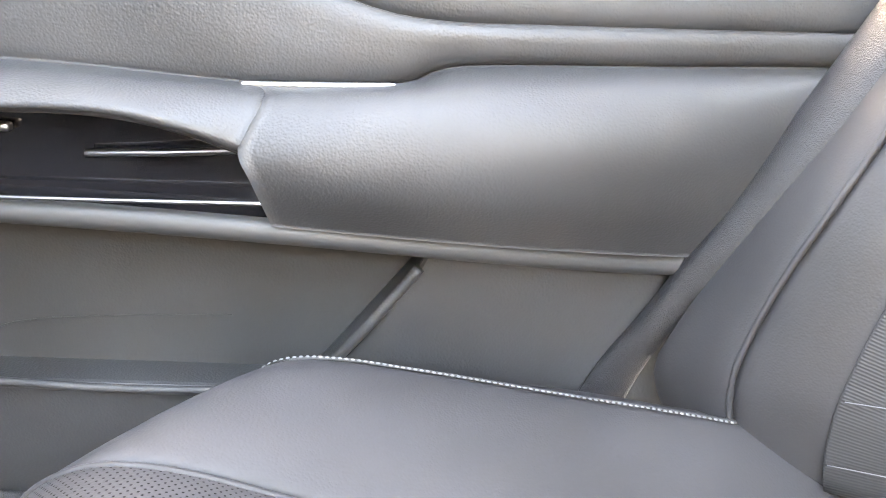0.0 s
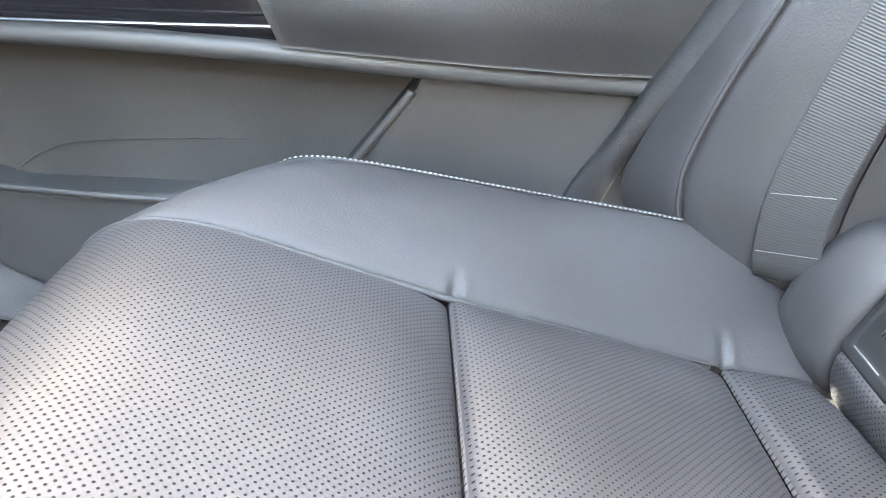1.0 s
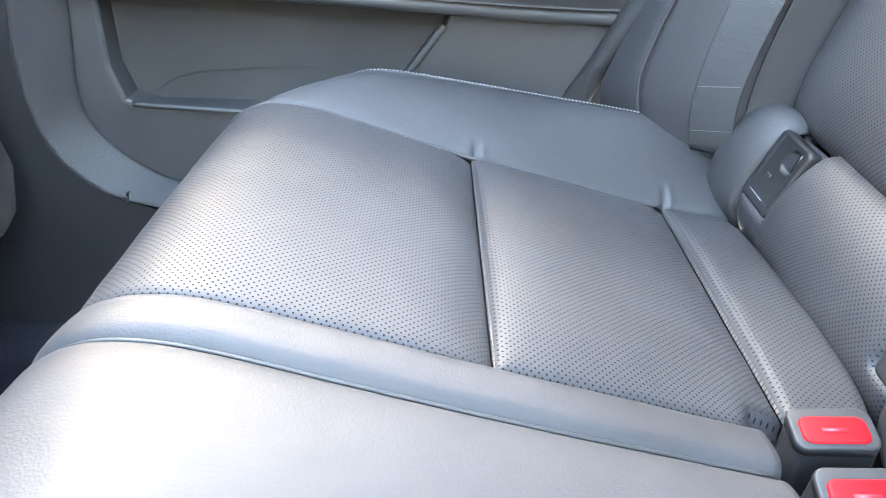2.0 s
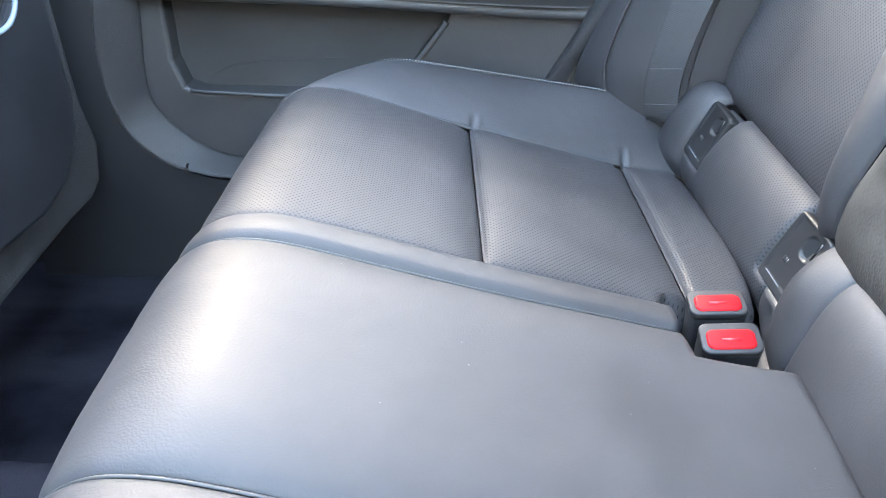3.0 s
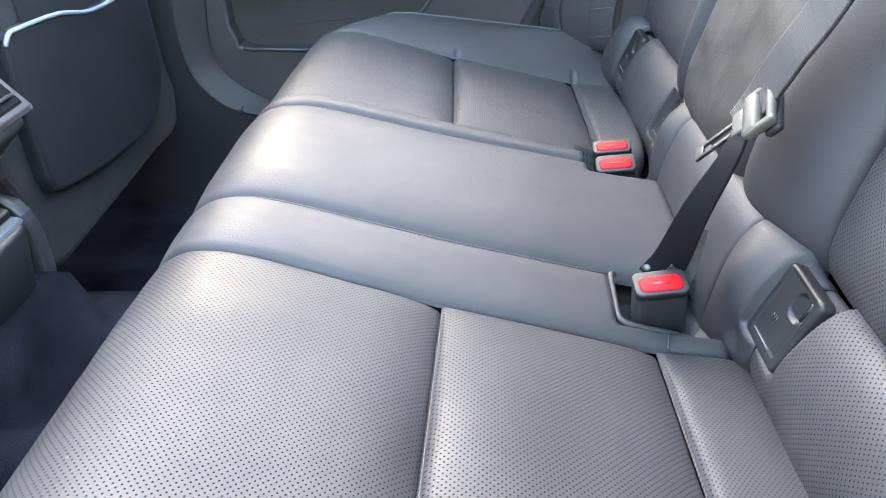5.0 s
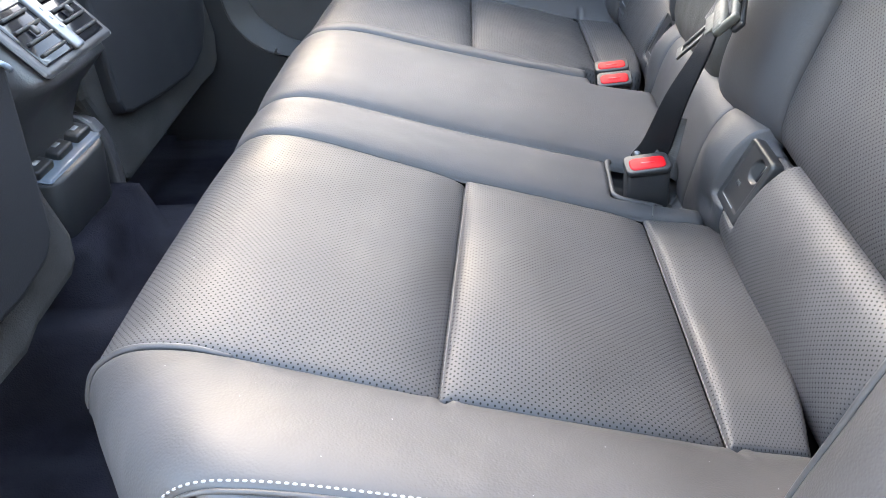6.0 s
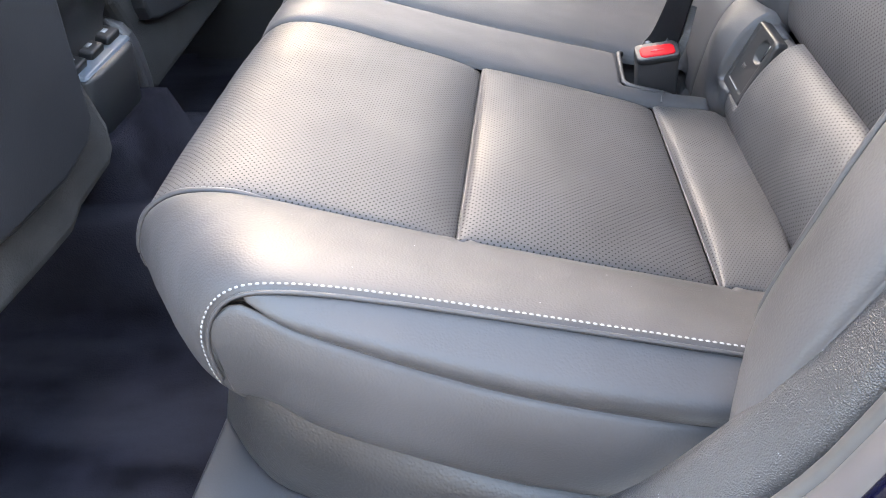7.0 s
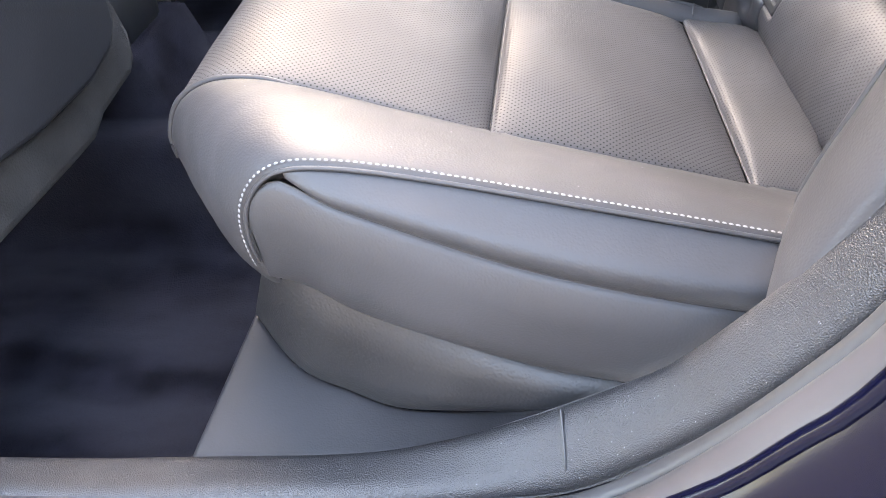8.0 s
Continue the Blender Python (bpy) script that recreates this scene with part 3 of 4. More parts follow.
def anchor_cover(y, turned):
    """A moulded flap over a child seat anchor, lying on the backrest's lower roll."""
    ob = thing("anchor_cover", "black plastic child seat anchor cover on the backrest", "anchor cover", group="anchor covers", at=(0.5095, y, 0.3525))
    w, h = 0.062, 0.070
    verts, faces, n = [], [], 56
    for i in range(n + 1):
        for j in range(n + 1):
            gx, gy = (i / n - 0.5) * w, (j / n - 0.5) * h
            # rounded corners
            r = 0.006
            cx, cy = max(abs(gx) - (w / 2 - r), 0.0), max(abs(gy) - (h / 2 - r), 0.0)
            if cx and cy and math.hypot(cx, cy) > 0:
                k = max(cx, cy) / math.hypot(cx, cy)
                cx, cy = cx * k, cy * k
            px, py = math.copysign(min(abs(gx), w / 2 - r) + cx, gx), math.copysign(min(abs(gy), h / 2 - r) + cy, gy)
            rim = min(w / 2 - abs(gx), h / 2 - abs(gy))
            z = 0.0030 - 0.0030 * (1 - min(1, rim / 0.003)) ** 2
            k = max(0.0, min(1.0, (min(w / 2 - 0.0085 - abs(gx), gy + h / 2 - 0.010, h / 2 - 0.004 - gy)) / 0.0012 + 0.5))
            z -= 0.0010 * k
            e = math.hypot((px - 0.010) / 0.0125, (py - 0.016) / 0.011)
            if e < 1:
                z -= 0.0055 * min(1.0, 2.2 * math.sqrt(1 - e * e)) * max(0.15, min(1.0, 0.5 + (px - 0.004) / 0.012))
            verts.append((px, py, z))
    ring = [i * (n + 1) for i in range(n + 1)] + [n * (n + 1) + j for j in range(1, n + 1)] + [i * (n + 1) + n for i in range(n - 1, -1, -1)] + [j for j in range(n - 1, 0, -1)]
    for i in range(n):
        for j in range(n):
            q = i * (n + 1) + j
            faces.append((q, q + n + 1, q + n + 2, q + 1))
    start = len(verts)
    verts += [(verts[k][0], verts[k][1], -0.008) for k in ring]
    for k in range(len(ring)):
        faces.append((ring[k], start + k, start + (k + 1) % len(ring), ring[(k + 1) % len(ring)]))
    body = under(mesh_object("flap", verts, faces, cover_plastic), ob)
    for k in (-1, 0, 1):
        part("symbol_bar", box_bm((0.0012, 0.005, 0.0006), 0, 1, at=(k * 0.0032 - 0.006, -0.006, 0.0022)), grey_plastic, body)
    part("embossed_line", box_bm((0.030, 0.0010, 0.0008), 0, 1, at=(-0.004, -0.0255, 0.0026)), grey_print, body)
    part("finger_slot", box_bm((0.003, 0.017, 0.0012), 0.0005, 1, at=(0.0195, 0.019, 0.0022)), gloss_black, body)
    n = Vector((-0.921, 0, 0.39))
    up = Vector((0.39, 0, 0.921))
    side = up.cross(n)
    m = Matrix((side, up, n)).transposed().to_4x4()
    ob.matrix_world = Matrix.Translation((0.5134, y, 0.3510)) @ m @ Matrix.Rotation(radians(turned), 4, "Z")
    return ob


for y in COVERS:
    anchor_cover(y, 0)

# ---- belts and buckles ----
def rounded_bm(w, h, r, z0, z1, bevel, at=(0, 0)):
    """A plate with rounded corners and a soft upper rim."""
    bm = bmesh.new()
    ring = []
    for k in range(24):
        th = 2 * math.pi * (k + 0.5) / 24
        cx, cy = math.copysign(w / 2 - r, math.cos(th)), math.copysign(h / 2 - r, math.sin(th))
        ring.append((at[0] + cx + r * math.cos(th), at[1] + cy + r * math.sin(th)))
    lo = [bm.verts.new((x, y, z0)) for x, y in ring]
    hi = [bm.verts.new((x, y, z1)) for x, y in ring]
    bm.faces.new(lo[::-1])
    top = bm.faces.new(hi)
    for k in range(24):
        bm.faces.new((lo[k], lo[(k + 1) % 24], hi[(k + 1) % 24], hi[k]))
    bmesh.ops.bevel(bm, geom=list(top.edges), offset=bevel, segments=3, profile=0.5, affect="EDGES")
    return bm


def buckle(x, y, z, lean, yaw):
    ob = thing("belt_buckle", "black seat belt buckle with a red release button", "seat belt buckle", group="belt buckles")
    part("housing", box_bm((0.044, 0.027, 0.055), 0.004, 3, at=(0, 0, -0.0275)), dark_plastic, ob)
    part("collar", rounded_bm(0.046, 0.029, 0.007, -0.004, 0.003, 0.0018), buckle_rim, ob, "worn grey rim")
    btn = part("button", rounded_bm(0.037, 0.019, 0.006, 0.0, 0.0046, 0.0022, (0, -0.002)), red_plastic, ob, "bright red release button")
    part("mark", box_bm((0.014, 0.0024, 0.0006), 0, 1, at=(0, -0.003, 0.0047)), dark_red, btn)
    part("slot", box_bm((0.032, 0.0035, 0.003), 0.001, 2, at=(0, 0.009, 0.0004)), gloss_black, ob)
    ob.matrix_world = pose(x, y, z, lean, -6, yaw)
    return ob


buckle(0.435, -0.144, 0.336, 11, 2)
buckle(0.440, 0.160, 0.330, 8, -4)
buckle(0.438, 0.116, 0.328, 16, -4)


def webbing(name, pts, sides, width, mat, parent, label="", n=60, thick=0.0013, taper=0.0):
    """A belt: a ribbed band along a line, its width along the sides given."""
    f, g = curve(*pts), curve(*sides)
    verts, faces, uvs = [], [], []
    m = 24
    for i in range(n + 1):
        t = i / n
        p, d = f(t), (f(min(1, t + 0.01)) - f(max(0, t - 0.01))).normalized()
        w = g(t)
        w = (w - d * w.dot(d)).normalized()
        nn = d.cross(w)
        for j in range(m + 1):
            x = (j / m - 0.5) * width * (1 - taper * t)
            ribs = 0.0004 if j in (0, 1, m - 1, m) else 0.0
            verts.append(p + w * x + nn * (thick + ribs))
            uvs.append((t * f.length, x + 0.25 * x))
        for j in range(m, -1, -1):
            verts.append(p + w * (j / m - 0.5) * width * (1 - taper * t) - nn * thick)
            uvs.append((t * f.length, (j / m - 0.5) * width))
    r = 2 * (m + 1)
    for i in range(n):
        for j in range(r):
            faces.append((i * r + j, i * r + (j + 1) % r, (i + 1) * r + (j + 1) % r, (i + 1) * r + j))
    return under(mesh_object(name, verts, faces, mat, uvs), parent, label)


centre_belt = thing("centre_seat_belt", "black webbing seat belt with a metal tongue", "seat belt")
webbing("lower_webbing", [(0.438, -0.114, 0.322), (0.448, -0.120, 0.346), (0.459, -0.135, 0.404), (0.476, -0.138, 0.450), (0.486, -0.128, 0.470)], [(0.75, -0.3, -0.4), (0.7, -0.35, -0.3), (0.5, -0.75, 0.1), (0.34, -0.93, 0.1)], 0.033, webbing_black, centre_belt, taper=0.5)
webbing("webbing_fold", [(0.450, -0.124, 0.318), (0.459, -0.124, 0.338), (0.465, -0.121, 0.358), (0.470, -0.118, 0.376)], [(0.85, -0.3, -0.2), (0.85, -0.3, -0.3)], 0.027, webbing_mat, centre_belt, "grey ribbed fold of the webbing", taper=0.5)
webbing("upper_webbing", [(0.490, -0.106, 0.466), (0.502, -0.110, 0.492), (0.513, -0.127, 0.533), (0.524, -0.144, 0.572), (0.548, -0.185, 0.68), (0.585, -0.26, 0.85)], [(0.15, -0.95, 0.25), (0.15, -0.95, 0.25)], 0.041, webbing_mat, centre_belt, "ribbed grey-black webbing")
pin = bmesh.new()
bmesh.ops.create_uvsphere(pin, u_segments=16, v_segments=10, radius=0.0055)
bmesh.ops.translate(pin, vec=(0.431, -0.111, 0.331), verts=pin.verts)
part("anchor_pin", pin, worn_steel, centre_belt, "round steel pin")
TONGUE = [Vector((0.492, -0.121, 0.477)), Vector((0.463, -0.098, 0.435))]
d = (TONGUE[1] - TONGUE[0]).normalized()
w = Vector((0.15, -0.95, 0.25))
w = (w - d * w.dot(d)).normalized()
tm = Matrix.Translation(TONGUE[0]) @ Matrix((w, -d, w.cross(-d))).transposed().to_4x4() @ Matrix.Diagonal((0.9, 1.1, 1.0, 1))


def joined(boxes):
    """Several bevelled boxes in one mesh."""
    bm = bmesh.new()
    for size, bevel, at in boxes:
        b2 = box_bm(size, bevel, 3, at=at)
        me = bpy.data.meshes.new("piece")
        b2.to_mesh(me)
        b2.free()
        bm.from_mesh(me)
        bpy.data.meshes.remove(me)
    return bm


head = part("tongue_head", joined([((0.052, 0.015, 0.010), 0.0046, (0, 0.004, 0)), ((0.048, 0.007, 0.008), 0.0034, (0, 0.021, 0)), ((0.008, 0.026, 0.008), 0.0025, (-0.023, 0.012, 0)), ((0.008, 0.026, 0.008), 0.0025, (0.023, 0.012, 0)), ((0.030, 0.012, 0.007), 0.002, (0, -0.007, 0))]), tongue_plastic, centre_belt, "pale worn belt tongue with a slot")
head.matrix_world = tm
blade = part("tongue_blade", joined([((0.0045, 0.036, 0.003), 0.0008, (-0.0065, -0.028, 0)), ((0.0045, 0.036, 0.003), 0.0008, (0.0065, -0.028, 0)), ((0.0175, 0.008, 0.003), 0.0008, (0, -0.046, 0))]), worn_steel, centre_belt, "steel tongue blade with a slot")
blade.matrix_world = tm
keeper = part("tongue_keeper", joined([((0.052, 0.014, 0.008), 0.0035, (0.0, 0.016, -0.009))]), dark_plastic, centre_belt, "black plastic keeper")
keeper.matrix_world = tm
side_belt = thing("outer_seat_belt", "black webbing seat belt lying on the outer bolster", "seat belt")
face_in, face_out = at_y(BOLSTER, 0.548), curve((0.438, 0.600, 0.30), (0.422, 0.610, 0.345), (0.416, 0.612, 0.385), (0.430, 0.612, 0.445), (0.451, 0.608, 0.505), (0.50, 0.602, 0.63), (0.57, 0.595, 0.78), (0.64, 0.58, 0.92))
lie = Vector((-0.62, -0.78, 0.1)).normalized()
line = [face_in(t).lerp(face_out(t), 0.25) + lie * 0.0105 for t in (0.05, 0.10, 0.16, 0.26, 0.4, 0.6, 0.85)]
webbing("webbing", [line[0] + Vector((0.012, 0.008, -0.004))] + line, [(0.78, -0.62, 0.0)] * 3, 0.046, webbing_mat, side_belt)
for t in (0.085, 0.155):
    ob = part("seam_thread", box_bm((0.042, 0.0005, 0.0006), 0, 1), grey_print, side_belt, "pale thread line")
    ob.matrix_world = Matrix.Translation(face_in(t).lerp(face_out(t), 0.25) + lie * 0.0128) @ Matrix((Vector((0.78, -0.62, 0.0)), lie.cross(Vector((0.78, -0.62, 0.0))), lie)).transposed().to_4x4() @ Matrix.Rotation(radians(12), 4, "Z")

# ---- far rear door ----
L1 = curve((0.372, 0.692, 0.30), (0.386, 0.689, 0.345), (0.404, 0.675, 0.40), (0.443, 0.650, 0.50), (0.482, 0.640, 0.60), (0.56, 0.64, 0.80), (0.62, 0.64, 0.95))
L2 = curve((0.335, 0.700, 0.30), (0.354, 0.700, 0.345), (0.386, 0.700, 0.40), (0.442, 0.702, 0.50), (0.498, 0.704, 0.60), (0.60, 0.704, 0.80), (0.68, 0.704, 0.95))
opening = panel("opening_trim_far", L1, L2, trim_plastic, None, (-1, -0.6, 0.3), puff=0.012, dip=0.004, edge=0.006, nu=60, nv=14, skirt=0.03, power=2)
tagged(opening, "grained grey trim along the closed door's opening", "trim", kind="structure")
door = thing("rear_door", "closed rear door with grey padded trim and black switch panel", "car door")
INW = (0, -1, 0.2)
slab("door_shell", [(-0.25, 0.15), (0.80, 0.15), (0.80, 0.66), (-0.25, 0.66)], "y", 0.76, 0.84, dark_plastic, door)
slab("lower_skin", [(-0.26, 0.12), (0.6, 0.12), (0.6, 0.45), (0.225, 0.45), (0.205, 0.41), (0.135, 0.318), (0.115, 0.304), (-0.15, 0.303), (-0.178, 0.312), (-0.19, 0.35), (-0.19, 0.45), (-0.26, 0.45)], "y", 0.705, 0.765, soft_door, door, bevel=0.006)
slab("pocket_back", [(-0.21, 0.28), (0.23, 0.28), (0.23, 0.46), (-0.21, 0.46)], "y", 0.742, 0.765, door_dark, door)
tube("pocket_lip", curve((-0.17, 0.703, 0.307), (-0.02, 0.701, 0.302), (0.115, 0.703, 0.304)), 0.0035, soft_door, door)
tube("pocket_edge", curve((0.125, 0.703, 0.309), (0.165, 0.702, 0.357), (0.207, 0.703, 0.413)), 0.0045, soft_door, door)
tube("pocket_crease", curve((-0.172, 0.739, 0.300), (-0.162, 0.740, 0.306), (-0.134, 0.741, 0.325), (-0.101, 0.741, 0.337), (-0.033, 0.741, 0.344), (0.041, 0.741, 0.348), (0.06, 0.741, 0.349)), 0.0007, door_dark, door, n=40)
RIDGE = curve((-0.25, 0.72, 0.70), (-0.05, 0.72, 0.675), (0.08, 0.718, 0.63), (0.14, 0.715, 0.602), (0.20, 0.712, 0.589), (0.30, 0.712, 0.591), (0.52, 0.715, 0.60), (0.75, 0.72, 0.61))
panel("upper_skin", curve((-0.25, 0.755, 0.78), (0.08, 0.75, 0.72), (0.30, 0.745, 0.68), (0.75, 0.75, 0.68)), RIDGE, soft_door, door, INW, puff=0.006, nu=40, nv=12)
LINE = curve((-0.25, 0.715, 0.545), (-0.05, 0.715, 0.545), (0.08, 0.71, 0.541), (0.185, 0.712, 0.546), (0.228, 0.714, 0.560), (0.36, 0.714, 0.568), (0.52, 0.716, 0.577), (0.75, 0.72, 0.585))
panel("middle_skin", RIDGE, LINE, soft_door, door, INW, puff=0.006, nu=50, nv=14, dip=0.0015, edge=0.008)
tube("bright_inlay", curve((0.080, 0.703, 0.5400), (0.13, 0.701, 0.5425), (0.183, 0.704, 0.5450)), 0.0026, chrome, door, "bright metal inlay strip")
# padded armrest; its front end opens round the switch panel
pad_line = cut(LINE, 0.328, 0.87)
pad_a = curve((0.098, 0.678, 0.534), (0.15, 0.672, 0.540), (0.228, 0.668, 0.549), (0.36, 0.675, 0.555), (0.46, 0.692, 0.560), (0.60, 0.71, 0.57))
pad_b = curve((0.086, 0.660, 0.507), (0.15, 0.652, 0.515), (0.25, 0.648, 0.521), (0.36, 0.658, 0.526), (0.46, 0.682, 0.533), (0.60, 0.70, 0.545))
pad_c = curve((0.094, 0.658, 0.485), (0.15, 0.650, 0.485), (0.25, 0.648, 0.485), (0.36, 0.662, 0.485), (0.46, 0.684, 0.485), (0.60, 0.70, 0.49))
pad_d = curve((0.105, 0.670, 0.452), (0.16, 0.668, 0.450), (0.25, 0.668, 0.446), (0.36, 0.68, 0.440), (0.46, 0.694, 0.437), (0.60, 0.705, 0.435))
skin("armrest_pad", [pad_line, pad_a, pad_b, pad_c, pad_d], soft_door, door, INW, nu=50, nv=36)
brow_line = cut(LINE, 0.0, 0.335)
brow_a = curve((-0.25, 0.685, 0.540), (-0.08, 0.680, 0.541), (0.0, 0.678, 0.542), (0.05, 0.680, 0.540), (0.102, 0.680, 0.535))
brow_b = curve((-0.25, 0.662, 0.520), (-0.08, 0.655, 0.527), (0.0, 0.652, 0.530), (0.05, 0.655, 0.522), (0.090, 0.661, 0.508))
brow_c = curve((-0.25, 0.668, 0.512), (-0.08, 0.662, 0.520), (0.0, 0.660, 0.522), (0.05, 0.663, 0.513), (0.090, 0.668, 0.499))
skin("armrest_brow", [brow_line, brow_a, brow_b, brow_c], soft_door, door, (0, -1, 0.6), nu=36, nv=24)
slab("switch_panel", [(-0.25, 0.44), (0.115, 0.44), (0.112, 0.505), (0.06, 0.53), (-0.25, 0.53)], "y", 0.698, 0.745, gloss_black, door, bevel=0.002)
tube("chrome_strip", curve((-0.02, 0.690, 0.4905), (0.04, 0.685, 0.4955), (0.096, 0.680, 0.5020)), 0.0030, chrome, door, "bright chrome strip", squash=0.9)
tube("lower_strip", curve((-0.25, 0.676, 0.4590), (-0.05, 0.675, 0.4620), (0.105, 0.676, 0.4660)), 0.0015, chrome, door, "thin bright strip")
part("window_switch", box_bm((0.016, 0.008, 0.006), 0.002, 2, at=(-0.075, 0.692, 0.505)), chrome, door, "small bright switch")
tube("armrest_lip", curve((-0.25, 0.690, 0.450), (-0.05, 0.684, 0.449), (0.11, 0.680, 0.445), (0.25, 0.684, 0.437), (0.36, 0.694, 0.430), (0.48, 0.702, 0.427)), 0.0095, plain_door, door, n=50)
slab("door_frame_far", [(-0.25, 0.64), (0.80, 0.64), (0.80, 0.70), (-0.25, 0.70)], "y", 0.762, 0.80, dark_plastic, door)

# ---- sills, pillars, shell ----
far_out = curve((-0.255, 0.66, 0.70), (-0.264, 0.66, 0.462), (-0.275, 0.66, 0.386), (-0.274, 0.66, 0.315), (-0.258, 0.66, 0.257), (-0.213, 0.66, 0.211), (-0.160, 0.66, 0.194), (-0.096, 0.66, 0.188), (0.2, 0.66, 0.18))
far_in = curve((-0.205, 0.70, 0.70), (-0.217, 0.70, 0.45), (-0.229, 0.70, 0.345), (-0.226, 0.70, 0.290), (-0.195, 0.70, 0.247), (-0.136, 0.70, 0.211), (-0.06, 0.70, 0.203), (0.2, 0.70, 0.20))
sill_far = strip("sill_trim_far", far_out, far_in, trim_plastic, None, (0.5, -0.5, 0.6), n=70, thick=0.03)
tagged(sill_far, "grained grey sill and pillar trim", "sill", kind="structure")
slab("sill_joint", [(-0.1815, 0.194), (-0.1800, 0.194), (-0.1800, 0.2075), (-0.1815, 0.2075)], "y", 0.655, 0.668, rubber, sill_far)
pts = [(far_out(k / 40).x, far_out(k / 40).z) for k in range(41)]
pillar = slab("pillar_trim_far", pts + [(0.2, 0.0), (-0.45, 0.0), (-0.40, 0.70), (-0.30, 1.27), (-0.20, 1.27)], "y", 0.664, 0.76, dark_plastic, None, bevel=0)
tagged(pillar, "dark pillar trim beside the door", "pillar", kind="structure")

near_in = curve((-0.75, -0.665, 0.15), (-0.14, -0.665, 0.180), (0.023, -0.665, 0.193), (0.133, -0.665, 0.204), (0.196, -0.665, 0.220), (0.265, -0.665, 0.253), (0.322, -0.665, 0.292), (0.351, -0.665, 0.318), (0.391, -0.665, 0.376), (0.406, -0.665, 0.404), (0.428, -0.665, 0.442), (0.47, -0.665, 0.54), (0.52, -0.66, 0.70), (0.56, -0.65, 0.95))
near_mid = curve((-0.75, -0.707, 0.165), (-0.14, -0.707, 0.195), (0.06, -0.707, 0.207), (0.186, -0.707, 0.219), (0.258, -0.707, 0.228), (0.306, -0.707, 0.245), (0.363, -0.707, 0.308), (0.399, -0.707, 0.366), (0.419, -0.707, 0.412), (0.455, -0.70, 0.52), (0.50, -0.69, 0.70), (0.54, -0.68, 0.95))
near_seal = curve((-0.75, -0.720, 0.155), (-0.14, -0.720, 0.19), (0.10, -0.720, 0.205), (0.24, -0.720, 0.22), (0.314, -0.720, 0.253), (0.364, -0.720, 0.316), (0.398, -0.720, 0.375), (0.415, -0.720, 0.412), (0.45, -0.715, 0.52), (0.495, -0.705, 0.70), (0.535, -0.695, 0.95))
near_metal = curve((-0.75, -0.75, 0.15), (-0.14, -0.75, 0.20), (0.10, -0.75, 0.225), (0.26, -0.75, 0.25), (0.347, -0.75, 0.314), (0.382, -0.75, 0.363), (0.405, -0.75, 0.406), (0.44, -0.745, 0.52), (0.485, -0.735, 0.70), (0.525, -0.725, 0.95))
near_paint = curve((-0.75, -0.772, 0.15), (-0.14, -0.772, 0.21), (0.10, -0.772, 0.24), (0.26, -0.772, 0.275), (0.347, -0.772, 0.345), (0.382, -0.772, 0.392), (0.403, -0.772, 0.43), (0.435, -0.767, 0.53), (0.48, -0.757, 0.70), (0.52, -0.747, 0.95))
OUTN = (-0.5, -0.7, 0.6)
sill_near = panel("sill_trim_near", near_in, near_mid, trim_plastic, None, OUTN, puff=0.004, dip=0.006, edge=0.010, nu=120, nv=14, skirt=0.02, wrinkle=0.0004)
tagged(sill_near, "grained dark grey sill and door opening trim", "sill", kind="structure")
jt = next(k / 400 for k in range(400) if near_in(k / 400).x > 0.288)
jm = next(k / 400 for k in range(400) if near_mid(k / 400).x > 0.290)
joint = tube("sill_joint", curve(near_in(jt) + Vector((0, -0.004, 0.002)), near_in(jt).lerp(near_mid(jm), 0.3) + Vector((0, -0.001, 0.0052)), near_in(jt).lerp(near_mid(jm), 0.7) + Vector((0, -0.001, 0.0050)), near_mid(jm) + Vector((0, 0.004, 0.0))), 0.0009, rubber, sill_near, n=20)
rng = random.Random(5)
verts, faces = [], []
for k in range(150):
    t, v, r = rng.uniform(0.50, 0.78), rng.uniform(0.08, 0.9), rng.uniform(0.0002, 0.00055)
    q = near_in(t).lerp(near_mid(t), v) + Vector(OUTN).normalized() * 0.0042
    e, g = (near_in(t + 0.01) - near_in(t)).normalized(), (near_mid(t) - near_in(t)).normalized()
    n0 = len(verts)
    verts += [q - e * r, q + g * r * rng.uniform(0.4, 1), q + e * r, q - g * r, q + Vector(OUTN).normalized() * r]
    faces += [(n0 + i, n0 + (i + 1) % 4, n0 + 4) for i in range(4)]
dust = mesh_object("dust", verts, faces, grey_print)
tagged(dust, "pale dust specks on the sill trim", "dust", kind="stuff")
seal = strip("door_seal", near_mid, near_seal, rubber, None, OUTN, n=100)
tagged(seal, "black rubber door seal", "door seal", kind="structure")
metal = panel("door_step", near_seal, near_metal, step_grey, None, OUTN, puff=0.004, dip=0.003, edge=0.006, nu=100, nv=10)
tagged(metal, "smooth grey step strip along the opening", "door step", kind="structure")
lip = tube("paint_lip", near_metal, 0.0045, paint, None, n=110)
tagged(lip, "dark blue painted edge of the opening", "car body", kind="structure")
shell_out = curve(*[(x - 0.05, -0.80, z - 0.10) for x, z in ((-0.70, 0.15), (-0.14, 0.21), (0.10, 0.24), (0.30, 0.28), (0.42, 0.345), (0.47, 0.392), (0.50, 0.43), (0.54, 0.53), (0.60, 0.70), (0.64, 0.95))])
body = panel("car_side", near_metal, shell_out, paint, None, OUTN, puff=0.01, dip=0.0, nu=90, nv=12, skirt=0.02, wrinkle=0.0)
tagged(body, "glossy dark blue painted car body", "car body", kind="structure")
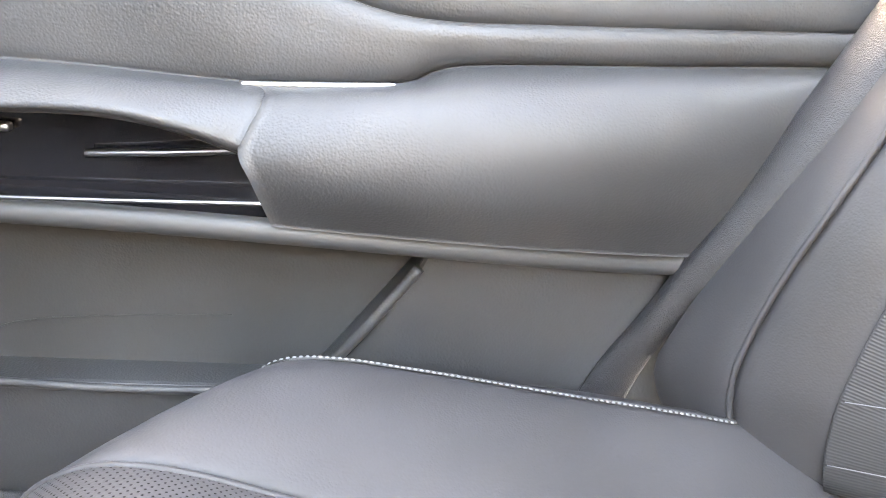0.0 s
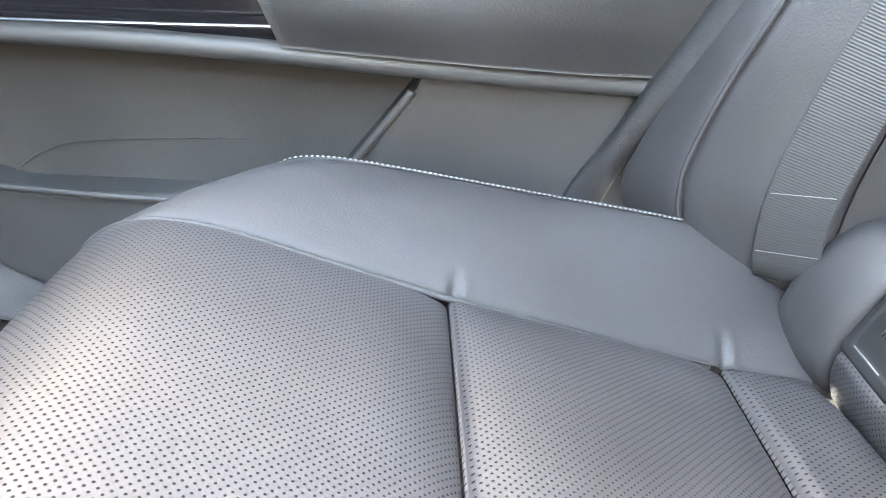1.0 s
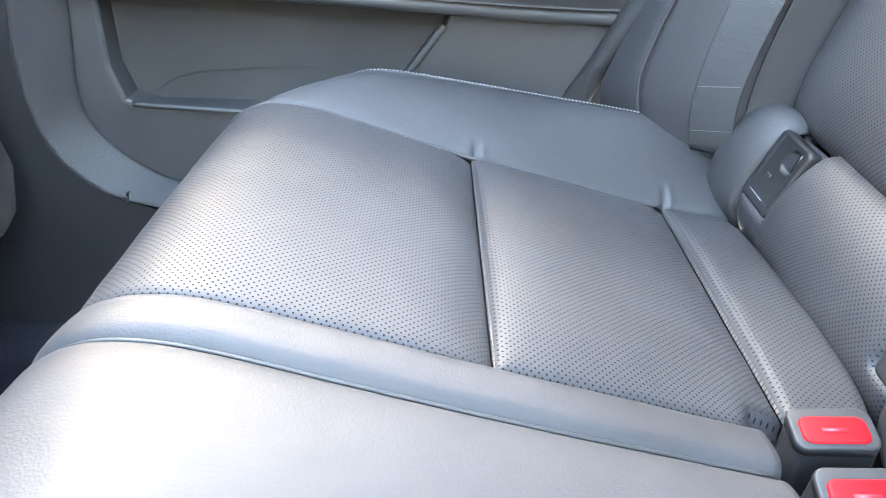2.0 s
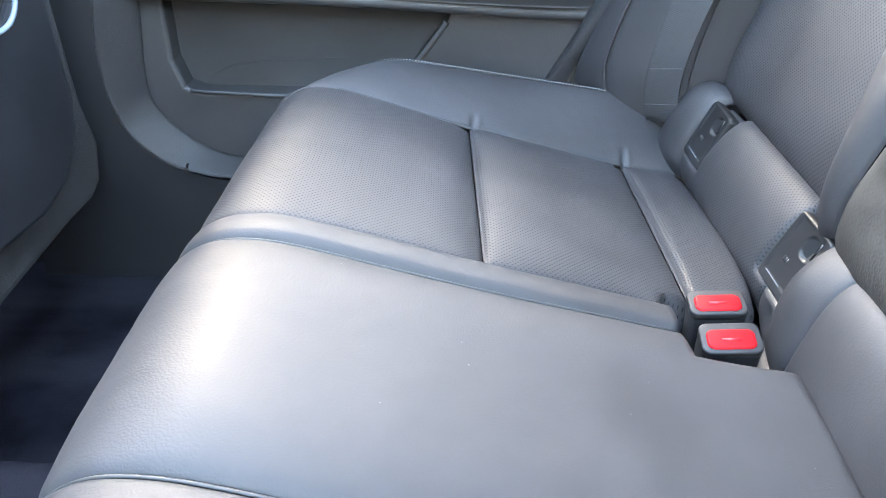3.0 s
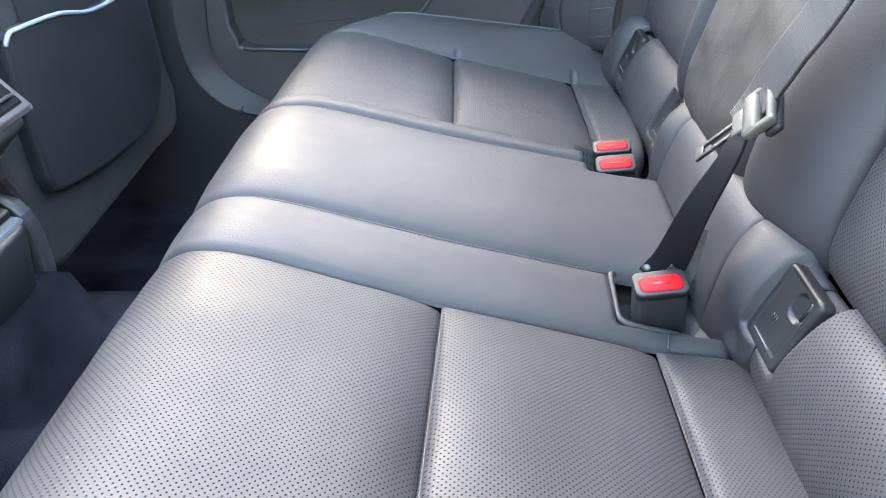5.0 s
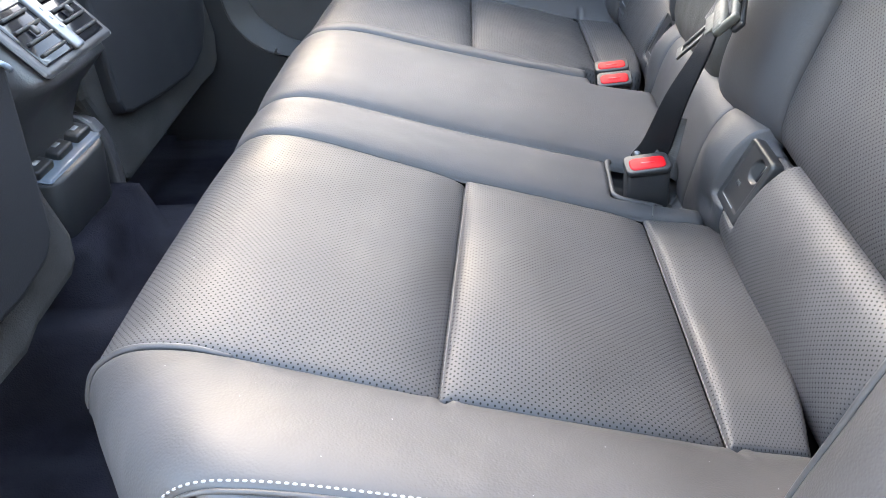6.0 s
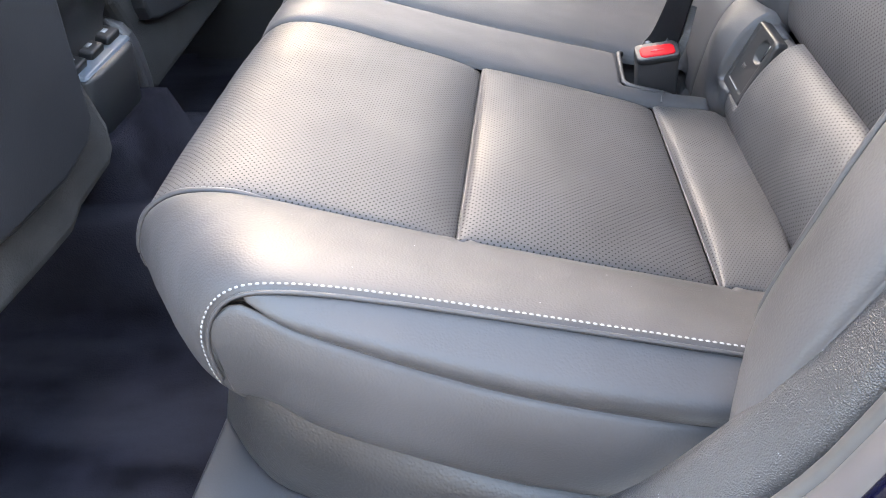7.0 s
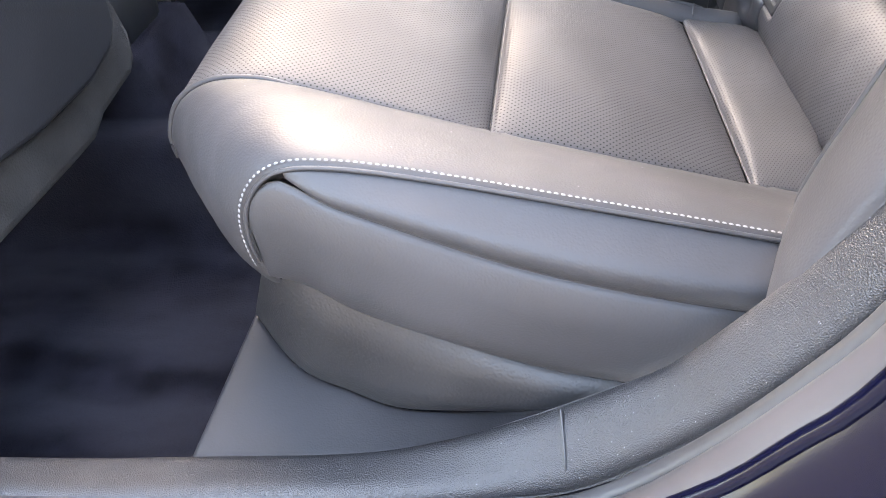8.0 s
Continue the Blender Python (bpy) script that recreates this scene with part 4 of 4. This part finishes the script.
kick_a = curve((0.040, -0.530, 0.200), (0.093, -0.585, 0.197), (0.135, -0.608, 0.202), (0.178, -0.626, 0.205), (0.235, -0.636, 0.218), (0.29, -0.645, 0.24), (0.33, -0.655, 0.27))
kick_b = curve((0.022, -0.668, 0.180), (0.07, -0.668, 0.186), (0.133, -0.668, 0.196), (0.196, -0.668, 0.212), (0.24, -0.668, 0.232), (0.29, -0.668, 0.256), (0.34, -0.668, 0.285))
kick = panel("kick_trim", kick_a, kick_b, kick_plastic, None, (0, -0.2, 1), puff=0.0, dip=0.004, edge=0.006, nu=40, nv=16, skirt=0.01)
tagged(kick, "smooth grey plastic trim between seat base and sill", "trim", kind="structure")
kf = panel("kick_front", curve((0.041, -0.530, 0.198), (0.023, -0.668, 0.178)), curve((0.025, -0.530, 0.0), (0.0, -0.668, 0.0)), kick_plastic, kick, (-1, 0, 0), puff=0.002, dip=0.006, nu=12, nv=10)
si = slab("sill_inner", [(-0.75, 0.0), (0.30, 0.0), (0.30, 0.19), (-0.14, 0.172), (-0.75, 0.15)], "y", -0.71, -0.668, carpet, None)
tagged(si, "carpeted inner sill", "sill", kind="structure")

verts, faces = [], []
nx, ny = 120, 100
for i in range(nx + 1):
    for j in range(ny + 1):
        x, y = -1.76 + 2.36 * i / nx, -0.668 + 1.375 * j / ny
        k = max(0.0, min(1.0, (0.190 - y) / 0.028 if y > 0 else (0.235 + y) / 0.085))
        h = 0.125 * k * k * (3 - 2 * k)
        k = max(0.0, min(1.0, (x - 0.0) / 0.10))
        h = max(h, 0.17 * k * k * max(0.0, min(1.0, (0.52 - abs(y)) / 0.04)))
        k = max(0.0, min(1.0, (-0.212 - x) / 0.035)) * max(0.0, min(1.0, (0.118 - abs(y)) / 0.03))
        h = max(h, 0.205 * k * k * (3 - 2 * k))
        h += 0.0025 * noise.noise(Vector((x, y, 0)) * 14) + 0.0012 * noise.noise(Vector((x, y, 3)) * 45)
        verts.append((x, y, h))
for i in range(nx):
    for j in range(ny):
        a = i * (ny + 1) + j
        faces.append((a, a + ny + 1, a + ny + 2, a + 1))
floor = mesh_object("floor", verts, faces, carpet)
tagged(floor, "dark charcoal carpet over the footwell and tunnel", "carpet", kind="structure")

# ---- front seats ----
def front_seat(s, x, felt_line, pocket_line, piping_line):
    ob = thing("front_seat", "dark front seat seen from behind, felt-lined lower back", "car seat", group="front seats")

    def out(pts):
        return [(s * y, z) for y, z in pts]

    slab("felt_back", out(felt_line), "x", x - 0.17, x - 0.020, felt, ob, bevel=0.014)
    slab("upper_back", out([(0.225, 0.40), (0.56, 0.40), (0.55, 1.0), (0.225, 1.0)]), "x", x - 0.06, x - 0.012, panel_plastic, ob, bevel=0.010)
    slab("seat_back_pocket", out(pocket_line), "x", x - 0.05, x, panel_plastic, ob, bevel=0.007)
    tube("pocket_piping", curve(*[(x + 0.001, s * y, z) for y, z in piping_line]), 0.0030, pale_piping, ob, "pale blue-grey pocket piping", n=60)
    slab("seat_box", out([(0.17, 0.0), (0.57, 0.0), (0.57, 0.30), (0.17, 0.30)]), "x", x - 0.60, x - 0.30, dark_plastic, ob, bevel=0.01)
    return ob


front_seat(1, -0.27, [(0.105, 0.42), (0.095, 0.33), (0.117, 0.281), (0.121, 0.22), (0.126, 0.186), (0.15, 0.172), (0.30, 0.178), (0.516, 0.188), (0.582, 0.186), (0.616, 0.200), (0.636, 0.255), (0.617, 0.323), (0.605, 0.55), (0.56, 1.04), (0.18, 1.04), (0.12, 0.55)],
           [(0.156, 0.482), (0.151, 0.43), (0.149, 0.366), (0.149, 0.305), (0.156, 0.285), (0.180, 0.275), (0.29, 0.258), (0.43, 0.246), (0.50, 0.260), (0.545, 0.30), (0.561, 0.345), (0.558, 0.42), (0.556, 0.60), (0.508, 0.60), (0.500, 0.52), (0.490, 0.483), (0.468, 0.466), (0.433, 0.463), (0.36, 0.465), (0.28, 0.481), (0.185, 0.487)],
           [(0.152, 0.475), (0.165, 0.486), (0.185, 0.487), (0.28, 0.481), (0.36, 0.465), (0.433, 0.463), (0.468, 0.466), (0.490, 0.483), (0.500, 0.52), (0.506, 0.58)])
near_seat = front_seat(-1, -0.177, [(0.195, 0.45), (0.180, 0.34), (0.163, 0.28), (0.170, 0.248), (0.190, 0.234), (0.27, 0.228), (0.30, 0.216), (0.35, 0.218), (0.49, 0.228), (0.60, 0.235), (0.648, 0.26), (0.655, 0.30), (0.635, 0.40), (0.61, 0.60), (0.56, 1.04), (0.18, 1.04), (0.20, 0.60)],
                       [(0.193, 0.486), (0.202, 0.431), (0.214, 0.36), (0.222, 0.315), (0.245, 0.296), (0.30, 0.287), (0.40, 0.292), (0.47, 0.303), (0.56, 0.325), (0.585, 0.37), (0.575, 0.60), (0.53, 0.60), (0.515, 0.50), (0.47, 0.468), (0.40, 0.466), (0.32, 0.482), (0.23, 0.488)],
                       [(0.192, 0.478), (0.203, 0.488), (0.23, 0.489), (0.32, 0.482), (0.40, 0.467), (0.47, 0.469), (0.515, 0.50), (0.53, 0.58)])
for y, z, dy, dz in ((-0.47, 0.46, 0.020, 0.012), (-0.46, 0.44, 0.030, 0.006), (-0.445, 0.43, 0.012, -0.020), (-0.50, 0.40, 0.008, 0.024), (-0.52, 0.37, 0.014, 0.004)):
    tube("scratch", curve((-0.1766, y, z), (-0.1764, y + 0.6 * dy, z + 0.4 * dz + 0.003), (-0.1766, y + dy, z + dz)), 0.0007, grey_print, near_seat, "fine pale scratch", n=10)

# ---- centre console ----
console = thing("centre_console", "dark centre console with rear air vents and heater switches", "console")
def lofted(name, rings, mat, parent, label=""):
    """A rounded body through rings of (x, half width, z, depth): its rear face at x."""
    verts, faces = [], []
    k = 24
    for x, hw, z, depth in rings:
        for a in range(k):
            th = 2 * math.pi * a / k
            c, q = math.cos(th), math.sin(th)
            c = math.copysign(abs(c) ** 0.35, c)
            q = math.copysign(abs(q) ** 0.35, q)
            verts.append((x - depth / 2 + depth / 2 * c, hw * q, z))
    for i in range(len(rings) - 1):
        for a in range(k):
            faces.append((i * k + a, i * k + (a + 1) % k, (i + 1) * k + (a + 1) % k, (i + 1) * k + a))
    faces += [tuple(range(k))[::-1], tuple((len(rings) - 1) * k + a for a in range(k))]
    return under(mesh_object(name, verts, faces, mat), parent, label)


lofted("console_body", [(-0.30, 0.086, 0.03, 0.5), (-0.30, 0.088, 0.20, 0.5), (-0.30, 0.09, 0.29, 0.5), (-0.285, 0.092, 0.33, 0.5), (-0.262, 0.092, 0.37, 0.5), (-0.225, 0.094, 0.405, 0.5), (-0.214, 0.094, 0.416, 0.5), (-0.218, 0.094, 0.424, 0.5), (-0.285, 0.088, 0.505, 0.42), (-0.315, 0.08, 0.53, 0.38)], console_skin, console)
lofted("switch_box", [(-0.285, 0.070, 0.10, 0.12), (-0.268, 0.073, 0.22, 0.12), (-0.258, 0.074, 0.284, 0.12), (-0.262, 0.072, 0.290, 0.12)], dark_plastic, console)
FACE = pose(-0.246, 0.0, 0.4635, 0, 50, 0)
bezel = part("vent_bezel", box_bm((0.098, 0.165, 0.008), 0.006, 3), console_skin, console)
bezel.matrix_world = FACE
hole = part("vent_cavity", box_bm((0.074, 0.142, 0.004), 0.003, 2), gloss_black, console)
hole.matrix_world = FACE @ pose(0.002, 0, 0.0045)
for y in (-0.040, 0.040):
    for k in range(4):
        sl = part("vent_slat", box_bm((0.004, 0.050, 0.006), 0.001, 2), dark_plastic, console)
        sl.matrix_world = FACE @ pose(-0.024 + 0.017 * k, y, 0.008, 0, 25, 0)
    tab = part("vent_tab", box_bm((0.012, 0.007, 0.006), 0.002, 2), grey_plastic, console)
    tab.matrix_world = FACE @ pose(0.001, y, 0.012)
mid = part("vent_divider", box_bm((0.080, 0.018, 0.008), 0.003, 2), silver, console, "silver divider with small lamps")
mid.matrix_world = FACE @ pose(0.002, 0.0, 0.009)
for k in range(3):
    dot = part("indicator", box_bm((0.006, 0.004, 0.002), 0.0008, 1), white_print, mid)
    dot.matrix_world = FACE @ pose(-0.014 + 0.013 * k, 0, 0.0138)
plate = part("switch_plate", box_bm((0.074, 0.142, 0.008), 0.004, 3), switch_blue, console)
plate.matrix_world = pose(-0.303, 0.0, 0.298, 0, 12, 0)
for y in (-0.053, -0.002, 0.049):
    sw = part("heater_switch", box_bm((0.042, 0.038, 0.014), 0.004, 3), dark_plastic, console)
    sw.matrix_world = pose(-0.298, y, 0.306, 0, 16, 0)
    for dx in (-0.007, 0.007):
        mk = part("switch_mark", box_bm((0.006, 0.013, 0.0008), 0, 1), white_print, sw)
        mk.matrix_world = pose(-0.298, y, 0.306, 0, 16, 0) @ pose(dx, 0, 0.0073)
CHEEK = curve((-0.60, 0, 0.335), (-0.40, 0, 0.332), (-0.335, 0, 0.322), (-0.300, 0, 0.304), (-0.282, 0, 0.28), (-0.277, 0, 0.24), (-0.280, 0, 0.185), (-0.296, 0, 0.160), (-0.33, 0, 0.150))
for s in (-1, 1):
    slab("side_cheek", [(CHEEK(k / 30).x, CHEEK(k / 30).z) for k in range(31)] + [(-0.60, 0.10)], "y", s * 0.092, s * 0.118, console_skin, console, bevel=0.008)

# ---- what closes the car in ----
bm = bmesh.new()
# The inner ring is an unseen opening, added to bring skylight onto the seats.
outer_ring, inner_ring = [(-1.76, -0.80), (0.95, -0.80), (0.95, 0.80), (-1.76, 0.80)], [(-0.60, -0.58), (0.45, -0.58), (0.45, 0.58), (-0.60, 0.58)]
rings = [[bm.verts.new((x, y, z)) for x, y in ring] for z in (1.27, 1.32) for ring in (outer_ring, inner_ring)]
for k in range(4):
    j = (k + 1) % 4
    bm.faces.new((rings[0][k], rings[0][j], rings[1][j], rings[1][k]))
    bm.faces.new((rings[2][k], rings[3][k], rings[3][j], rings[2][j]))
    bm.faces.new((rings[0][k], rings[2][k], rings[2][j], rings[0][j]))
    bm.faces.new((rings[1][k], rings[1][j], rings[3][j], rings[3][k]))
roof = part("ceiling", bm, headliner, None, smooth=False)
# Added pane over that opening; its tint sets how much sky comes through.
added_pane = slab("added_roof_window", [(-0.61, -0.59), (0.46, -0.59), (0.46, 0.59), (-0.61, 0.59)], "z", 1.322, 1.326, thin_glass, None, bevel=0)
tagged(added_pane, "unseen glass panel added over a roof opening to let skylight in", "window", kind="structure")
# Unseen wall, added to hold back low sky and shape reflections.
sky_blocker = slab("sky_blocker_wall", [(-14, -0.5), (14, -0.5), (14, 2.3), (-14, 2.3)], "y", -3.7, -3.5, blocker_skin, None, bevel=0)
tagged(sky_blocker, "plain unseen wall added to block low sky light", "wall", kind="structure")
tagged(roof, "pale fabric headliner", "ceiling", kind="structure")
rear_shelf = slab("rear_shelf", [(0.78, -0.66), (1.25, -0.66), (1.25, 0.66), (0.78, 0.66)], "z", 0.72, 0.76, felt, None)
tagged(rear_shelf, "dark felt shelf behind the backrest", "shelf", kind="structure")
for s in (-1, 1):
    cp = slab("pillar_rear", [(0.66, 0.60), (1.30, 0.74), (0.98, 1.27), (0.78, 1.27)], "y", s * 0.66, s * 0.72, headliner, None)
    tagged(cp, "pale rear roof pillar", "pillar", kind="structure")
fd = slab("wall_front_far", [(-1.75, -0.1), (-0.42, -0.1), (-0.36, 0.72), (-1.75, 0.72)], "y", 0.70, 0.76, dark_plastic, None)
tagged(fd, "dark inner face of the closed front door", "wall", kind="structure")
fw = slab("wall_front_near", [(-1.75, -0.1), (-0.50, -0.1), (-0.44, 0.72), (-1.75, 0.72)], "y", -0.76, -0.70, dark_plastic, None)
tagged(fw, "dark inner face of the front door", "wall", kind="structure")
bp = slab("pillar_near", [(-0.52, 0.0), (-0.40, 0.0), (-0.36, 0.70), (-0.26, 1.27), (-0.36, 1.27), (-0.50, 0.70)], "y", -0.76, -0.68, dark_plastic, None)
tagged(bp, "dark pillar beside the open door", "pillar", kind="structure")
bm = bmesh.new()
for x, z in ((1.30, 0.74), (0.96, 1.265), (0.964, 1.268), (1.304, 0.743)):
    for y in (-0.66, 0.66):
        bm.verts.new((x, y, z))
bm.verts.ensure_lookup_table()
v = bm.verts
for q in ((0, 1, 3, 2), (2, 3, 5, 4), (4, 5, 7, 6), (6, 7, 1, 0), (0, 2, 4, 6), (1, 7, 5, 3)):
    bm.faces.new([v[k] for k in q])
rear_pane = part("window_3", bm, thin_glass, None, smooth=False)
tagged(rear_pane, "dark tinted rear window glass", "window", kind="structure")
dash = slab("dashboard", [(-0.66, 0.0), (0.66, 0.0), (0.66, 0.62), (-0.66, 0.62)], "x", -1.75, -1.45, dark_plastic, None, bevel=0.02)
front = slab("wall_front", [(-0.76, -0.1), (0.76, -0.1), (0.76, 0.76), (-0.76, 0.76)], "x", -1.81, -1.76, dark_plastic, None, bevel=0)
screen = slab("window_4", [(-0.76, 0.762), (0.76, 0.762), (0.70, 1.268), (-0.70, 1.268)], "x", -1.79, -1.786, tinted_glass, None, bevel=0)
tagged(screen, "clear windscreen glass above the dashboard", "window", kind="structure")
for name, y in (("window_5", 0.73), ("window_6", -0.73)):
    side_pane = slab(name, [(-1.75, 0.722), (-0.37, 0.722), (-0.31, 1.265), (-1.60, 1.265)], "y", y, y + 0.004, tinted_glass, None, bevel=0)
    tagged(side_pane, "tinted front side window glass", "window", kind="structure")
tagged(front, "dark wall that closes the cabin", "wall", kind="structure")
tagged(dash, "dark dashboard", "dashboard", kind="structure")
pane = slab("window_1", [(-0.22, 0.72), (0.68, 0.72), (0.80, 1.25), (-0.10, 1.25)], "y", 0.772, 0.776, tinted_glass, None, bevel=0)
tagged(pane, "dark tinted side window glass", "window", kind="structure")
ground = slab("ground", [(-600, -600), (600, -600), (600, 600), (-600, 600)], "z", -0.5, -0.42, asphalt, None, bevel=0)
tagged(ground, "pale concrete ground under the car", "ground", kind="structure")
